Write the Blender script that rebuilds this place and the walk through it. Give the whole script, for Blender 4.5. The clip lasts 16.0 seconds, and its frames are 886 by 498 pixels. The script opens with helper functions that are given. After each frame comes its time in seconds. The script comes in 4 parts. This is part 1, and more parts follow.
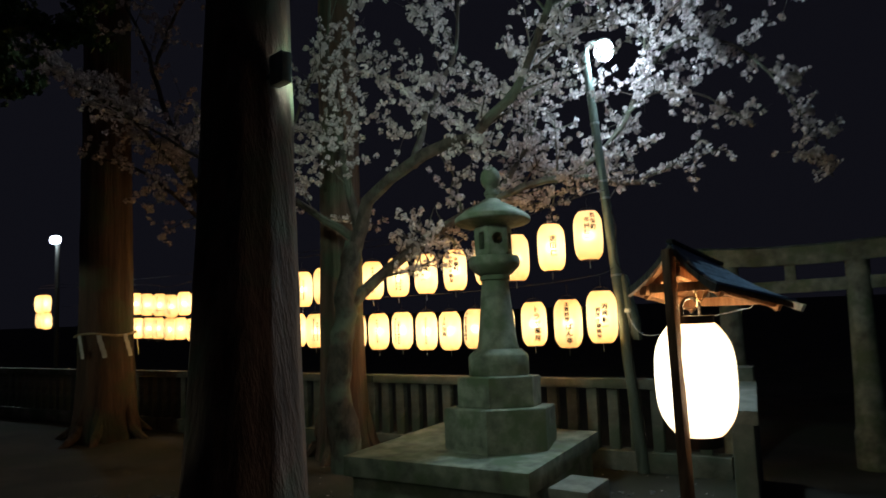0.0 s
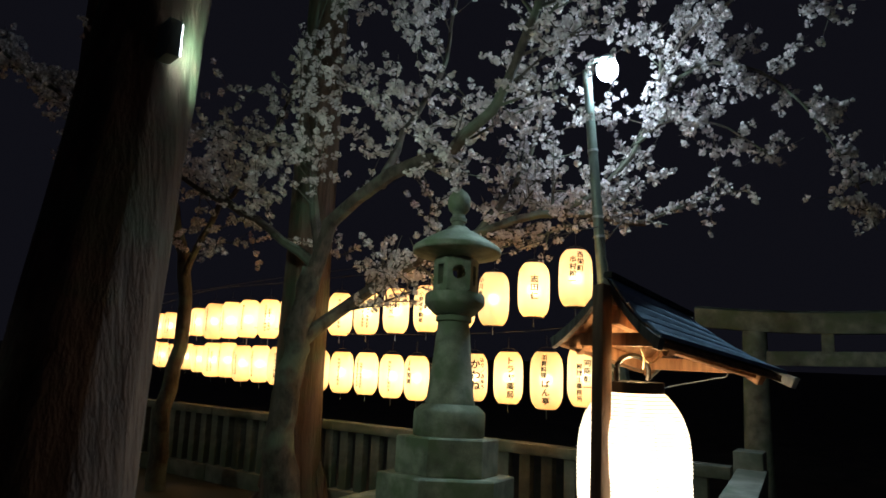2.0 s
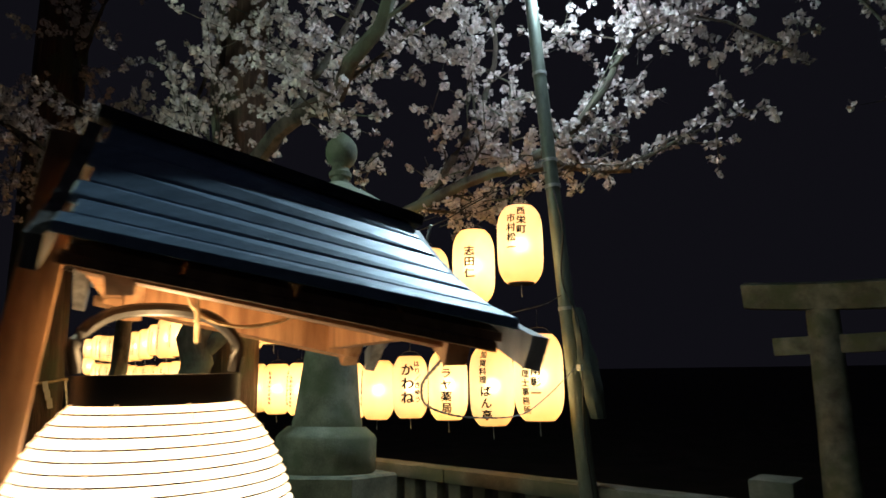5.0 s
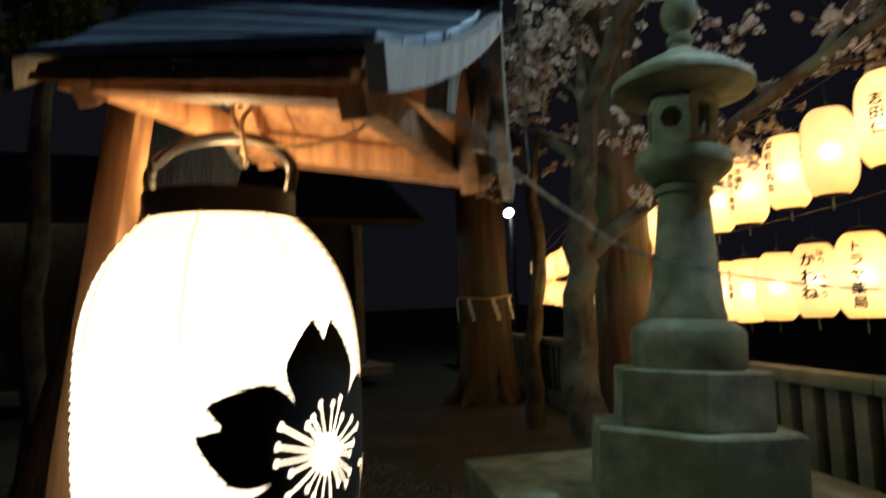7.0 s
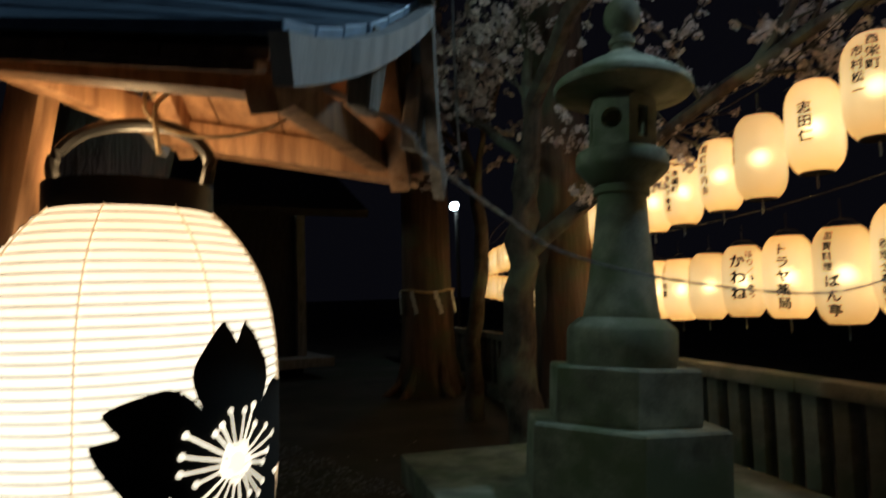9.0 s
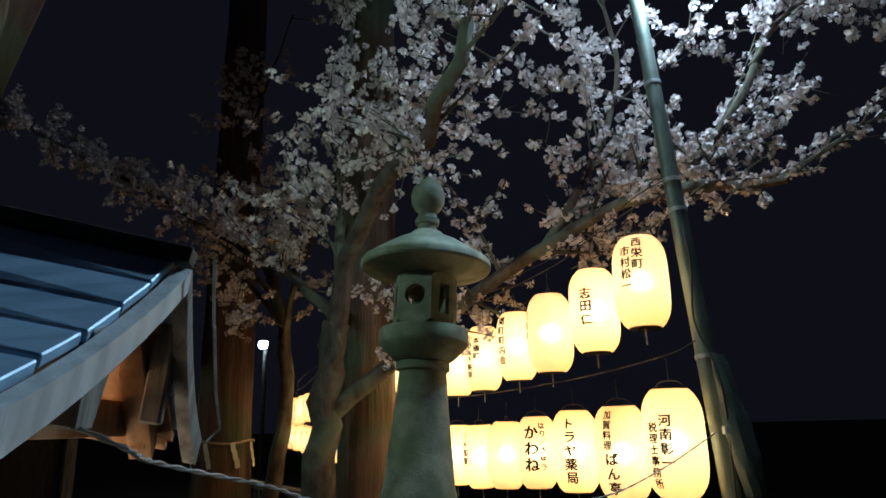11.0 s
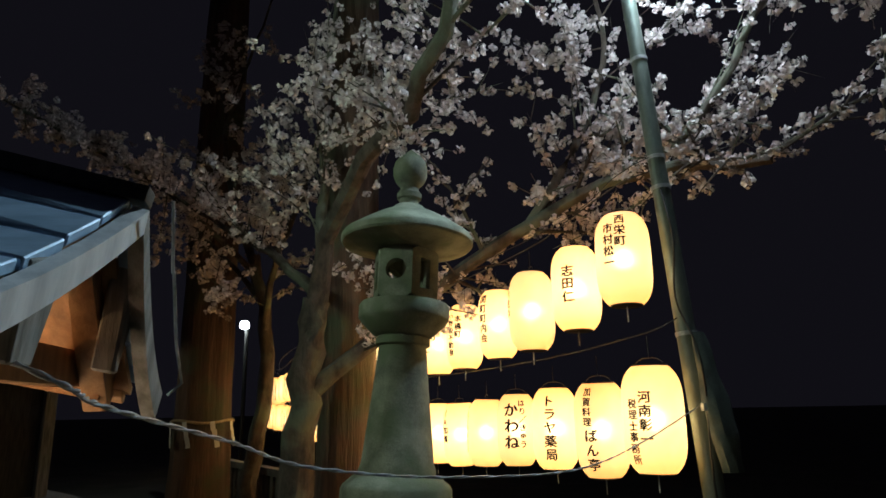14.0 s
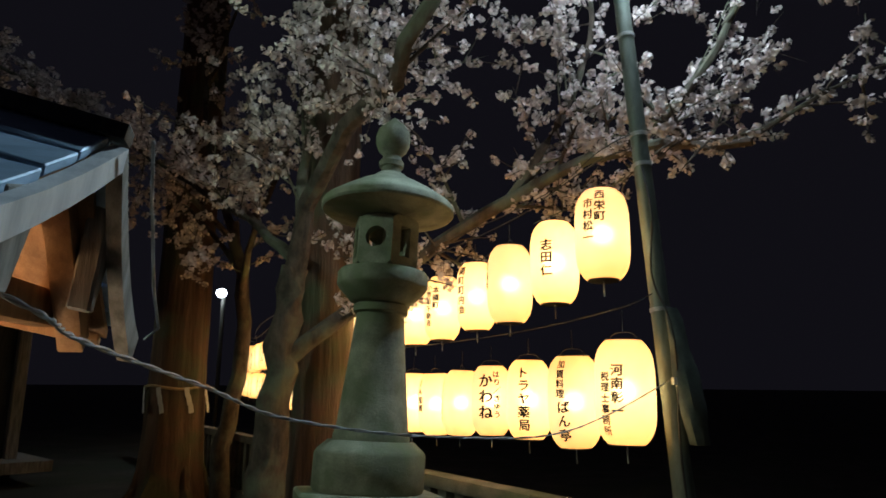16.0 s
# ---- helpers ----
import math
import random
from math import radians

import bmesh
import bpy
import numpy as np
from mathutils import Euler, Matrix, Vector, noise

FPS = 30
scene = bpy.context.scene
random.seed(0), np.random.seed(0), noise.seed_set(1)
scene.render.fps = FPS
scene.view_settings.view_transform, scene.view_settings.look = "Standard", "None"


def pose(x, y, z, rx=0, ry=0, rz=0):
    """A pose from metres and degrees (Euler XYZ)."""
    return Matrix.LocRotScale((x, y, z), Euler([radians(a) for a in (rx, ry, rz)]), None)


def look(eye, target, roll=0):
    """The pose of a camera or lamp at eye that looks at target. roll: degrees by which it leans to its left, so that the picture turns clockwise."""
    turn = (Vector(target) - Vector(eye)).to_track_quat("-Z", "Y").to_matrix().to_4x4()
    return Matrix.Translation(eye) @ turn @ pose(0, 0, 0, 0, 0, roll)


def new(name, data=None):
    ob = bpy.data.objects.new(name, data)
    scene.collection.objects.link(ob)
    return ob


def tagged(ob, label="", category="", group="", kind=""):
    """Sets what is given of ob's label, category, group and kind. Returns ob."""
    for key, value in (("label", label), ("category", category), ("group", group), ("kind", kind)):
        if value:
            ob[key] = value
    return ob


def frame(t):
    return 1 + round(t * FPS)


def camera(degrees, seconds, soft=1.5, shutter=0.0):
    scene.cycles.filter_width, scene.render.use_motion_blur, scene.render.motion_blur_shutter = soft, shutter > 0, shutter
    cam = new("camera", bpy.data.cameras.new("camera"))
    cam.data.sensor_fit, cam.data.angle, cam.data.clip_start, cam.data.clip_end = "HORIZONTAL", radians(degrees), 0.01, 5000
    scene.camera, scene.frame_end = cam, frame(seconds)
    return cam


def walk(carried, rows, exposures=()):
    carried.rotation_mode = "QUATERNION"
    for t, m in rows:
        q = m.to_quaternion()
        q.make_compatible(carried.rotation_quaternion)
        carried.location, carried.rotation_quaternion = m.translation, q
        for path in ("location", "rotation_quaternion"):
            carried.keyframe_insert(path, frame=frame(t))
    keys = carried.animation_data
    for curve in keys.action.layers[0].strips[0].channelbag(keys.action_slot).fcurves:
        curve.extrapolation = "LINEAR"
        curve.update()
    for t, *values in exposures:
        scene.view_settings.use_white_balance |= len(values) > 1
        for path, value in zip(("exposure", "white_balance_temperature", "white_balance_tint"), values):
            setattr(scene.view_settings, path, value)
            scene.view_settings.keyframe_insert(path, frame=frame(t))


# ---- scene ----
cam = camera(68.0, 16.0, soft=1.6, shutter=0.4)
# seconds, place, turn
PATH = [
    (0, 0.613, -0.182, 1.593, 95.14, 2.31, 6.29),
    (0.5, 0.772, 0.053, 1.583, 93.92, 3.54, 9.83),
    (1, 0.888, 0.335, 1.569, 96.32, -0.29, 9.05),
    (1.5, 0.963, 0.532, 1.583, 97.06, -1.83, 7.26),
    (2, 1.192, 0.749, 1.575, 99.11, -2.17, 9.67),
    (2.5, 1.379, 1.015, 1.563, 99.22, 1.89, 8.32),
    (3, 1.468, 1.274, 1.596, 99.26, -0.63, 7.26),
    (5.5, 2.180, 2.609, 1.502, 101.53, 2.78, 21.80),
    (6, 2.238, 2.796, 1.520, 105.05, 4.09, 28.61),
    (6.5, 2.371, 2.905, 1.518, 101.42, 4.70, 45.05),
    (7, 2.393, 2.861, 1.341, 94.92, 2.58, 56.62),
    (7.5, 2.359, 2.868, 1.288, 88.20, 1.90, 59.67),
    (8, 2.347, 2.890, 1.290, 88.19, 2.73, 58.11),
    (8.5, 2.358, 2.884, 1.302, 89.36, 2.08, 56.94),
    (9, 2.388, 2.899, 1.354, 94.05, 1.64, 51.81),
    (9.5, 2.416, 2.894, 1.476, 101.18, 1.82, 45.32),
    (10, 2.428, 2.950, 1.551, 104.20, 2.68, 40.47),
    (12.5, 2.410, 2.984, 1.541, 104.95, 0.29, 33.37),
    (13, 2.406, 3.010, 1.519, 104.42, 0.40, 33.73),
    (13.5, 2.407, 3.021, 1.509, 103.95, 0.51, 33.99),
    (14, 2.406, 3.016, 1.512, 103.72, 1.10, 34.35),
    (14.5, 2.406, 3.001, 1.529, 103.22, 1.43, 34.99),
    (15, 2.399, 3.021, 1.508, 102.01, 0.87, 35.33),
    (15.5, 2.393, 3.037, 1.496, 101.20, -0.27, 34.50),
    (16, 2.403, 3.018, 1.481, 101.61, -0.33, 32.24),
]
EXPOSURES = [(0.0, 0.0, 6050, 8), (3.0, 0.0, 6050, 8), (5.4, 0.0, 6450, 10), (6.4, 0.05, 6450, 10), (7.0, -0.05, 6450, 10), (7.4, -1.5, 6400, 10), (8.6, -1.6, 6400, 10), (9.1, -0.8, 5900, 8), (9.6, 0.0, 5450, 7), (10.2, 0.0, 5350, 7), (12.3, 0.0, 6350, 11), (16.0, 0.0, 6450, 12)]
walk(cam, [(t, pose(x, y, z, rx, ry, rz)) for t, x, y, z, rx, ry, rz in PATH], EXPOSURES)

# ---- night sky and lamps ----
world = bpy.data.worlds.new("night")
scene.world = world
world.use_nodes = True
bg = world.node_tree.nodes["Background"]
bg.inputs[0].default_value = (0.42, 0.40, 0.60, 1)
bg.inputs[1].default_value = 0.0115


def lamp_light(name, place, watts, colour, radius):
    d = bpy.data.lights.new(name, "POINT")
    d.energy, d.color, d.shadow_soft_size = watts, colour, radius
    ob = new(name, d)
    ob.location = place
    return ob


BIG = Vector((1.45, 3.112, 1.21))
LAMP = (1.6, 6.25, 4.06)
FLOOD = (-0.72, 3.53, 3.06)
lamp_light("street_lamp_light", (LAMP[0], LAMP[1], LAMP[2]), 27, (0.66, 0.9, 1.0), 0.1)
beam = bpy.data.lights.new("street_lamp_beam", "SPOT")
beam.energy, beam.color, beam.shadow_soft_size, beam.spot_size, beam.spot_blend = 230, (0.62, 0.88, 1.0), 0.09, radians(92), 0.8
new("street_lamp_beam", beam).matrix_world = look((LAMP[0], LAMP[1] - 0.02, LAMP[2] - 0.02), (1.5, 3.3, 1.2))
flood = bpy.data.lights.new("flood_light", "SPOT")
flood.energy, flood.color, flood.shadow_soft_size, flood.spot_size, flood.spot_blend = 54, (0.74, 1.0, 0.76), 0.06, radians(164), 0.45
new("flood_light", flood).matrix_world = look((FLOOD[0] + 0.065, FLOOD[1] + 0.085, FLOOD[2]), (FLOOD[0] + 0.65, FLOOD[1] + 0.865, FLOOD[2] + 0.08))

lamp_light("lantern_bulb_light", (BIG.x, BIG.y, BIG.z + 0.345), 2.3, (1.0, 0.62, 0.28), 0.04)


# ---- materials ----
def material(name, build):
    m = bpy.data.materials.new(name)
    m.use_nodes = True
    nt = m.node_tree
    nt.nodes.clear()
    out = nt.nodes.new("ShaderNodeOutputMaterial")
    build(nt, out)
    return m


def node(nt, kind, links=(), **values):
    n = nt.nodes.new(kind)
    for k, v in values.items():
        if k == "op":
            n.operation = v
        elif k == "blend":
            n.blend_type = v
        elif k == "data":
            n.data_type = v
    for key, src in links:
        if hasattr(src, "is_linked") or hasattr(src, "links"):
            nt.links.new(src, n.inputs[key])
        else:
            n.inputs[key].default_value = src
    return n


def noise_tex(nt, vec, scale, detail=4.0, rough=0.55):
    return node(nt, "ShaderNodeTexNoise", [("Vector", vec), ("Scale", scale), ("Detail", detail), ("Roughness", rough)])


def ramp(nt, fac, stops):
    n = nt.nodes.new("ShaderNodeValToRGB")
    nt.links.new(fac, n.inputs[0])
    el = n.color_ramp.elements
    while len(el) < len(stops):
        el.new(0.5)
    for e, (p, c) in zip(el, stops):
        e.position, e.color = p, (*c, 1) if len(c) == 3 else c
    return n


def surface(name, dark, light, scale=8.0, stretch=(1, 1, 1), rough=0.8, bump=0.3, fine=60.0, patch=None, metal=0.0, distance=0.01, vary=0.0):
    """A painted, stone, wood or bark surface: broad mottling, fine grain, relief, and patches of a second colour."""
    def build(nt, out):
        co = node(nt, "ShaderNodeTexCoord")
        mp = node(nt, "ShaderNodeMapping", [("Vector", co.outputs["Object"]), ("Scale", stretch)])
        a = noise_tex(nt, mp.outputs[0], scale, 6)
        b = noise_tex(nt, mp.outputs[0], fine, 3, 0.7)
        mix = node(nt, "ShaderNodeMath", [(0, a.outputs[0]), (1, b.outputs[0])], op="MULTIPLY_ADD")
        mix.inputs[2].default_value = 0.0
        add = node(nt, "ShaderNodeMath", [(0, mix.outputs[0]), (1, a.outputs[0])], op="ADD")
        col = ramp(nt, add.outputs[0], [(0.45, dark), (1.0, light)])
        src = col.outputs[0]
        if patch:
            p = noise_tex(nt, co.outputs["Object"], patch[1], 5)
            pr = ramp(nt, p.outputs[0], [(0.48, (0, 0, 0)), (0.62, (1, 1, 1))])
            mx = node(nt, "ShaderNodeMix", data="RGBA")
            nt.links.new(pr.outputs[0], mx.inputs[0])
            nt.links.new(src, mx.inputs[6])
            mx.inputs[7].default_value = (*patch[0], 1)
            src = mx.outputs[2]
        if vary:
            info = node(nt, "ShaderNodeObjectInfo")
            hv = node(nt, "ShaderNodeHueSaturation", [("Color", src)])
            mr = node(nt, "ShaderNodeMapRange", [("Value", info.outputs["Random"]), ("To Min", 1 - vary), ("To Max", 1 + vary)])
            nt.links.new(mr.outputs[0], hv.inputs["Value"])
            src = hv.outputs[0]
        bs = node(nt, "ShaderNodeBsdfPrincipled", [("Base Color", src), ("Metallic", metal)])
        rr = node(nt, "ShaderNodeMapRange", [("Value", b.outputs[0]), ("To Min", max(rough - 0.12, 0.05)), ("To Max", min(rough + 0.12, 1))])
        nt.links.new(rr.outputs[0], bs.inputs["Roughness"])
        bm_ = node(nt, "ShaderNodeBump", [("Strength", bump), ("Distance", distance), ("Height", add.outputs[0])])
        nt.links.new(bm_.outputs[0], bs.inputs["Normal"])
        nt.links.new(bs.outputs[0], out.inputs[0])
    return material(name, build)


def paper(name, low, high, strength, half, frost=0.0):
    """Lit lantern paper: brightest level with the bulb, warmer and dimmer towards the ends."""
    def build(nt, out):
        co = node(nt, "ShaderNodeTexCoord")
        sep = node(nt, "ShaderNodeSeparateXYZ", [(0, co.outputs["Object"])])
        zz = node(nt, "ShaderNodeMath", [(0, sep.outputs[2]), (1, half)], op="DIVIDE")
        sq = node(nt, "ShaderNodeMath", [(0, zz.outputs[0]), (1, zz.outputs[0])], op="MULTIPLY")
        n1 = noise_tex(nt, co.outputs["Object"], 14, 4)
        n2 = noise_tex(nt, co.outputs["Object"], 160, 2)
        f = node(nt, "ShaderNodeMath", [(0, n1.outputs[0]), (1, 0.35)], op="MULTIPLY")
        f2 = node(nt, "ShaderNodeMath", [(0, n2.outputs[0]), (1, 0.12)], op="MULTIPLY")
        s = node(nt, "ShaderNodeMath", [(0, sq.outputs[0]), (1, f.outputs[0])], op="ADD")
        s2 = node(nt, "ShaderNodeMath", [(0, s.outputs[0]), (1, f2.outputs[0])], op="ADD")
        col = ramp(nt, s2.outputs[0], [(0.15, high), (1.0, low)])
        info = node(nt, "ShaderNodeObjectInfo")
        mr = node(nt, "ShaderNodeMapRange", [("Value", info.outputs["Random"]), ("To Min", strength * 0.75), ("To Max", strength * 1.25)])
        em = node(nt, "ShaderNodeEmission", [("Color", col.outputs[0]), ("Strength", mr.outputs[0])])
        df = node(nt, "ShaderNodeBsdfDiffuse", [("Color", (0.75, 0.68, 0.55, 1))])
        ad = node(nt, "ShaderNodeAddShader")
        nt.links.new(em.outputs[0], ad.inputs[0])
        nt.links.new(df.outputs[0], ad.inputs[1])
        if not frost:
            nt.links.new(ad.outputs[0], out.inputs[0])
            return
        rf = node(nt, "ShaderNodeBsdfRefraction", [("Color", (1.0, 0.86, 0.6, 1)), ("Roughness", 0.9), ("IOR", 1.3)])
        mx = node(nt, "ShaderNodeMixShader", [(0, frost)])
        nt.links.new(ad.outputs[0], mx.inputs[1])
        nt.links.new(rf.outputs[0], mx.inputs[2])
        nt.links.new(mx.outputs[0], out.inputs[0])
    return material(name, build)


def glow(name, colour, strength):
    def build(nt, out):
        em = node(nt, "ShaderNodeEmission", [("Color", (*colour, 1)), ("Strength", strength)])
        nt.links.new(em.outputs[0], out.inputs[0])
    return material(name, build)


STONE = surface("mossy_granite", (0.085, 0.09, 0.066), (0.28, 0.3, 0.225), 6, rough=0.85, bump=0.5, fine=120, patch=((0.12, 0.15, 0.085), 3.5))
CONCRETE = surface("weathered_concrete", (0.11, 0.105, 0.085), (0.28, 0.27, 0.23), 5, rough=0.9, bump=0.4, fine=90, patch=((0.12, 0.14, 0.10), 2.2), vary=0.12)
GROUND = surface("dark_earth", (0.022, 0.019, 0.014), (0.07, 0.062, 0.045), 1.3, rough=0.95, bump=0.8, fine=45, patch=((0.035, 0.04, 0.02), 0.7), distance=0.03)
GRAVEL = surface("gravel_stone", (0.10, 0.10, 0.09), (0.3, 0.3, 0.28), 30, rough=0.8, bump=0.2, vary=0.4)
CEDAR = surface("cedar_bark", (0.05, 0.028, 0.02), (0.19, 0.115, 0.08), 9, (1, 1, 0.07), 0.9, 1.0, 50, distance=0.03, patch=((0.09, 0.10, 0.06), 1.6))
BARK = surface("cherry_bark", (0.032, 0.023, 0.019), (0.12, 0.09, 0.072), 14, (1, 1, 0.5), 0.85, 0.9, 70, distance=0.012, patch=((0.14, 0.15, 0.11), 3.0))
WOOD = surface("fresh_cedar_wood", (0.25, 0.12, 0.055), (0.52, 0.30, 0.15), 5, (9, 9, 0.8), 0.6, 0.25, 60, distance=0.004, vary=0.15)
GREYWOOD = surface("weathered_wood", (0.12, 0.11, 0.095), (0.34, 0.32, 0.29), 6, (9, 9, 0.7), 0.75, 0.4, 60, distance=0.004, vary=0.1)
ROOFBOARD = surface("sheet_metal_roofing", (0.24, 0.38, 0.54), (0.42, 0.60, 0.80), 5, (8, 0.7, 8), 0.42, 0.25, 50, distance=0.003, vary=0.15, metal=0.15)
# street lamp's light on the rear bargeboard, put into a paler colour
LAMPLITWOOD = surface("lamplit_wood", (0.52, 0.54, 0.56), (0.8, 0.81, 0.82), 7, (6, 6, 1), 0.6, 0.2, 60, distance=0.003)
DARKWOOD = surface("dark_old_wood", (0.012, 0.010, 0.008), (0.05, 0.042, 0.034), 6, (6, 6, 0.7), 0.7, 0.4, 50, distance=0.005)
STEEL = surface("painted_steel", (0.12, 0.15, 0.13), (0.26, 0.30, 0.27), 6, (1, 1, 0.3), 0.45, 0.15, 80, metal=0.4, distance=0.003)
BLACK = surface("black_lacquer", (0.004, 0.004, 0.004), (0.010, 0.010, 0.010), 10, rough=0.4, bump=0.1)
INK = surface("black_ink", (0.006, 0.005, 0.004), (0.014, 0.012, 0.01), 30, rough=0.9, bump=0.0)
WIRE = surface("twisted_wire", (0.3, 0.31, 0.32), (0.6, 0.62, 0.64), 40, rough=0.45, bump=0.2, metal=0.3)
CABLE = surface("black_cable", (0.012, 0.012, 0.012), (0.035, 0.035, 0.035), 30, rough=0.5, bump=0.1)
ROPE = surface("straw_rope", (0.3, 0.22, 0.12), (0.62, 0.5, 0.32), 40, rough=0.9, bump=0.5)
WHITEPAPER = surface("white_paper", (0.6, 0.6, 0.58), (0.82, 0.82, 0.8), 8, rough=0.9, bump=0.1)
PETAL = surface("cherry_petal", (0.62, 0.50, 0.50), (0.86, 0.78, 0.77), 30, rough=0.7, bump=0.0)
LEAF = surface("evergreen_leaf", (0.03, 0.07, 0.015), (0.09, 0.17, 0.04), 12, rough=0.6, bump=0.0)
PLASTIC = surface("white_plastic", (0.5, 0.52, 0.5), (0.7, 0.72, 0.7), 10, rough=0.5, bump=0.05)
TARP = surface("grey_green_sheet", (0.05, 0.07, 0.06), (0.15, 0.18, 0.16), 7, rough=0.6, bump=0.4)
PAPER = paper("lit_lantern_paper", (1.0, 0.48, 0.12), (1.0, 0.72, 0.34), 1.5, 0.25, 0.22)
BULB = glow("warm_bulb", (1.0, 0.82, 0.5), 26)
BIGPAPER = paper("lit_large_lantern_paper", (1.0, 0.69, 0.38), (1.0, 0.87, 0.64), 3.5, 0.27)
SEAMPAPER = paper("lit_doubled_paper_seam", (0.75, 0.42, 0.18), (0.9, 0.6, 0.32), 1.7, 0.27)
LED = glow("lamp_glow", (0.75, 0.92, 1.0), 60)
FLOODGLOW = glow("flood_glow", (0.85, 1.0, 0.9), 40)


# ---- mesh helpers ----
def part(name, bm, mat, parent=None, label="", smooth=True):
    me = bpy.data.meshes.new(name)
    bm.to_mesh(me)
    bm.free()
    if smooth:
        me.polygons.foreach_set("use_smooth", [True] * len(me.polygons))
        me.set_sharp_from_angle(angle=radians(38))
    me.materials.append(mat)
    ob = new(name, me)
    ob.parent = parent
    if label:
        ob["label"] = label
    return ob


def base(name, m, label, category, group="", kind=""):
    ob = new(name)
    ob.empty_display_size = 0.1
    ob.matrix_basis = m
    return tagged(ob, label, category, group, kind)


def box(bm, size, m=None, bevel=0.0, seg=2):
    r = bmesh.ops.create_cube(bm, size=1.0)
    vs = r["verts"]
    bmesh.ops.scale(bm, vec=size, verts=vs)
    if bevel:
        es = list({e for v in vs for e in v.link_edges})
        res = bmesh.ops.bevel(bm, geom=es, offset=bevel, segments=seg, affect="EDGES", profile=0.6)
        vs = list({v for f in res["faces"] for v in f.verts} | {v for v in vs if v.is_valid})
    if m is not None:
        bmesh.ops.transform(bm, matrix=m, verts=vs)
    return vs


def boxed(size, m=None, bevel=0.0):
    bm = bmesh.new()
    box(bm, size, m, bevel)
    return bm


def lathe(profile, seg=32, turn=0.0):
    """A turned body from (radius, height) pairs, closed at both ends where the radius is not nought."""
    bm = bmesh.new()
    rings = []
    for r, z in profile:
        rings.append([bm.verts.new((r * math.cos(turn + 2 * math.pi * i / seg), r * math.sin(turn + 2 * math.pi * i / seg), z)) for i in range(seg)])
    for a, b in zip(rings, rings[1:]):
        for i in range(seg):
            bm.faces.new((a[i], a[(i + 1) % seg], b[(i + 1) % seg], b[i]))
    bm.faces.new(list(reversed(rings[0])))
    bm.faces.new(rings[-1])
    return bm


def hoop(r0, r1, z0, z1, seg=36):
    """An open ring with a wall from radius r0 to r1."""
    bm = bmesh.new()
    rings = [[bm.verts.new((r * math.cos(2 * math.pi * i / seg), r * math.sin(2 * math.pi * i / seg), z)) for i in range(seg)] for r, z in ((r1, z0), (r1, z1), (r0, z1), (r0, z0))]
    for k in range(4):
        a, c = rings[k], rings[(k + 1) % 4]
        for i in range(seg):
            bm.faces.new((a[i], a[(i + 1) % seg], c[(i + 1) % seg], c[i]))
    bmesh.ops.recalc_face_normals(bm, faces=bm.faces)
    return bm


def smooth_line(points, n):
    """n places along a soft curve through the points."""
    p = [Vector(q) for q in points]
    p = [2 * p[0] - p[1]] + p + [2 * p[-1] - p[-2]]
    out = []
    spans = len(p) - 3
    for k in range(n):
        u = k / (n - 1) * spans
        i = min(int(u), spans - 1)
        t = u - i
        a, b, c, d = p[i:i + 4]
        out.append(0.5 * ((2 * b) + (c - a) * t + (2 * a - 5 * b + 4 * c - d) * t * t + (3 * b - a - 3 * c + d) * t ** 3))
    return out


def tube(bm, line, radii, seg=8, wobble=0.0, flute=0.0, flutes=9):
    """A tapered limb along a line of places."""
    rings = []
    up = Vector((0.3, 0.2, 1)).normalized()
    for k, q in enumerate(line):
        d = (line[min(k + 1, len(line) - 1)] - line[max(k - 1, 0)]).normalized()
        x = d.cross(up if abs(d.dot(up)) < 0.97 else Vector((1, 0, 0))).normalized()
        y = d.cross(x)
        r = radii[k] if hasattr(radii, "__len__") else radii
        ring = []
        for i in range(seg):
            a = 2 * math.pi * i / seg
            w = 1 + wobble * noise.noise((q.x * 5 + math.cos(a) * 2, q.y * 5 + math.sin(a) * 2, q.z * 3)) + flute * math.sin(flutes * a + 3 * noise.noise((0, 0, q.z * 0.8)))
            ring.append(bm.verts.new(q + (x * math.cos(a) + y * math.sin(a)) * r * w))
        rings.append(ring)
    for a, b in zip(rings, rings[1:]):
        for i in range(seg):
            bm.faces.new((a[i], a[(i + 1) % seg], b[(i + 1) % seg], b[i]))
    bm.faces.new(list(reversed(rings[0])))
    bm.faces.new(rings[-1])


def between(bm, a, b, width, depth, bevel=0.0, side=(0, 0, 1)):
    """A board from a to b."""
    a, b = Vector(a), Vector(b)
    d = b - a
    z = d.normalized()
    x = z.cross(Vector(side)).normalized()
    y = z.cross(x)
    m = Matrix((x, y, z)).transposed().to_4x4()
    m.translation = (a + b) / 2
    box(bm, (width, depth, d.length), m, bevel)


# ---- ground ----
def ground_height(x, y):
    s = min(max((0.8 * (x - 1.2) + (y - 7.0)) / 2.5, 0), 1)
    return -0.65 * s * s * (3 - 2 * s) + 0.012 * noise.noise((x * 1.1, y * 1.1, 0))


def build_ground():
    bm = bmesh.new()
    xs = [-400, -150, -60, -30] + [-20 + 0.5 * i for i in range(65)] + [20, 40, 100, 400]
    ys = [-400, -100, -30, -12] + [-6 + 0.5 * i for i in range(61)] + [30, 50, 120, 400]
    grid = [[bm.verts.new((x, y, ground_height(x, y))) for x in xs] for y in ys]
    for r, s in zip(grid, grid[1:]):
        for i in range(len(xs) - 1):
            bm.faces.new((r[i], r[i + 1], s[i + 1], s[i]))
    return tagged(part("ground", bm, GROUND), "dark packed earth and gravel ground of the shrine", "ground", kind="structure")


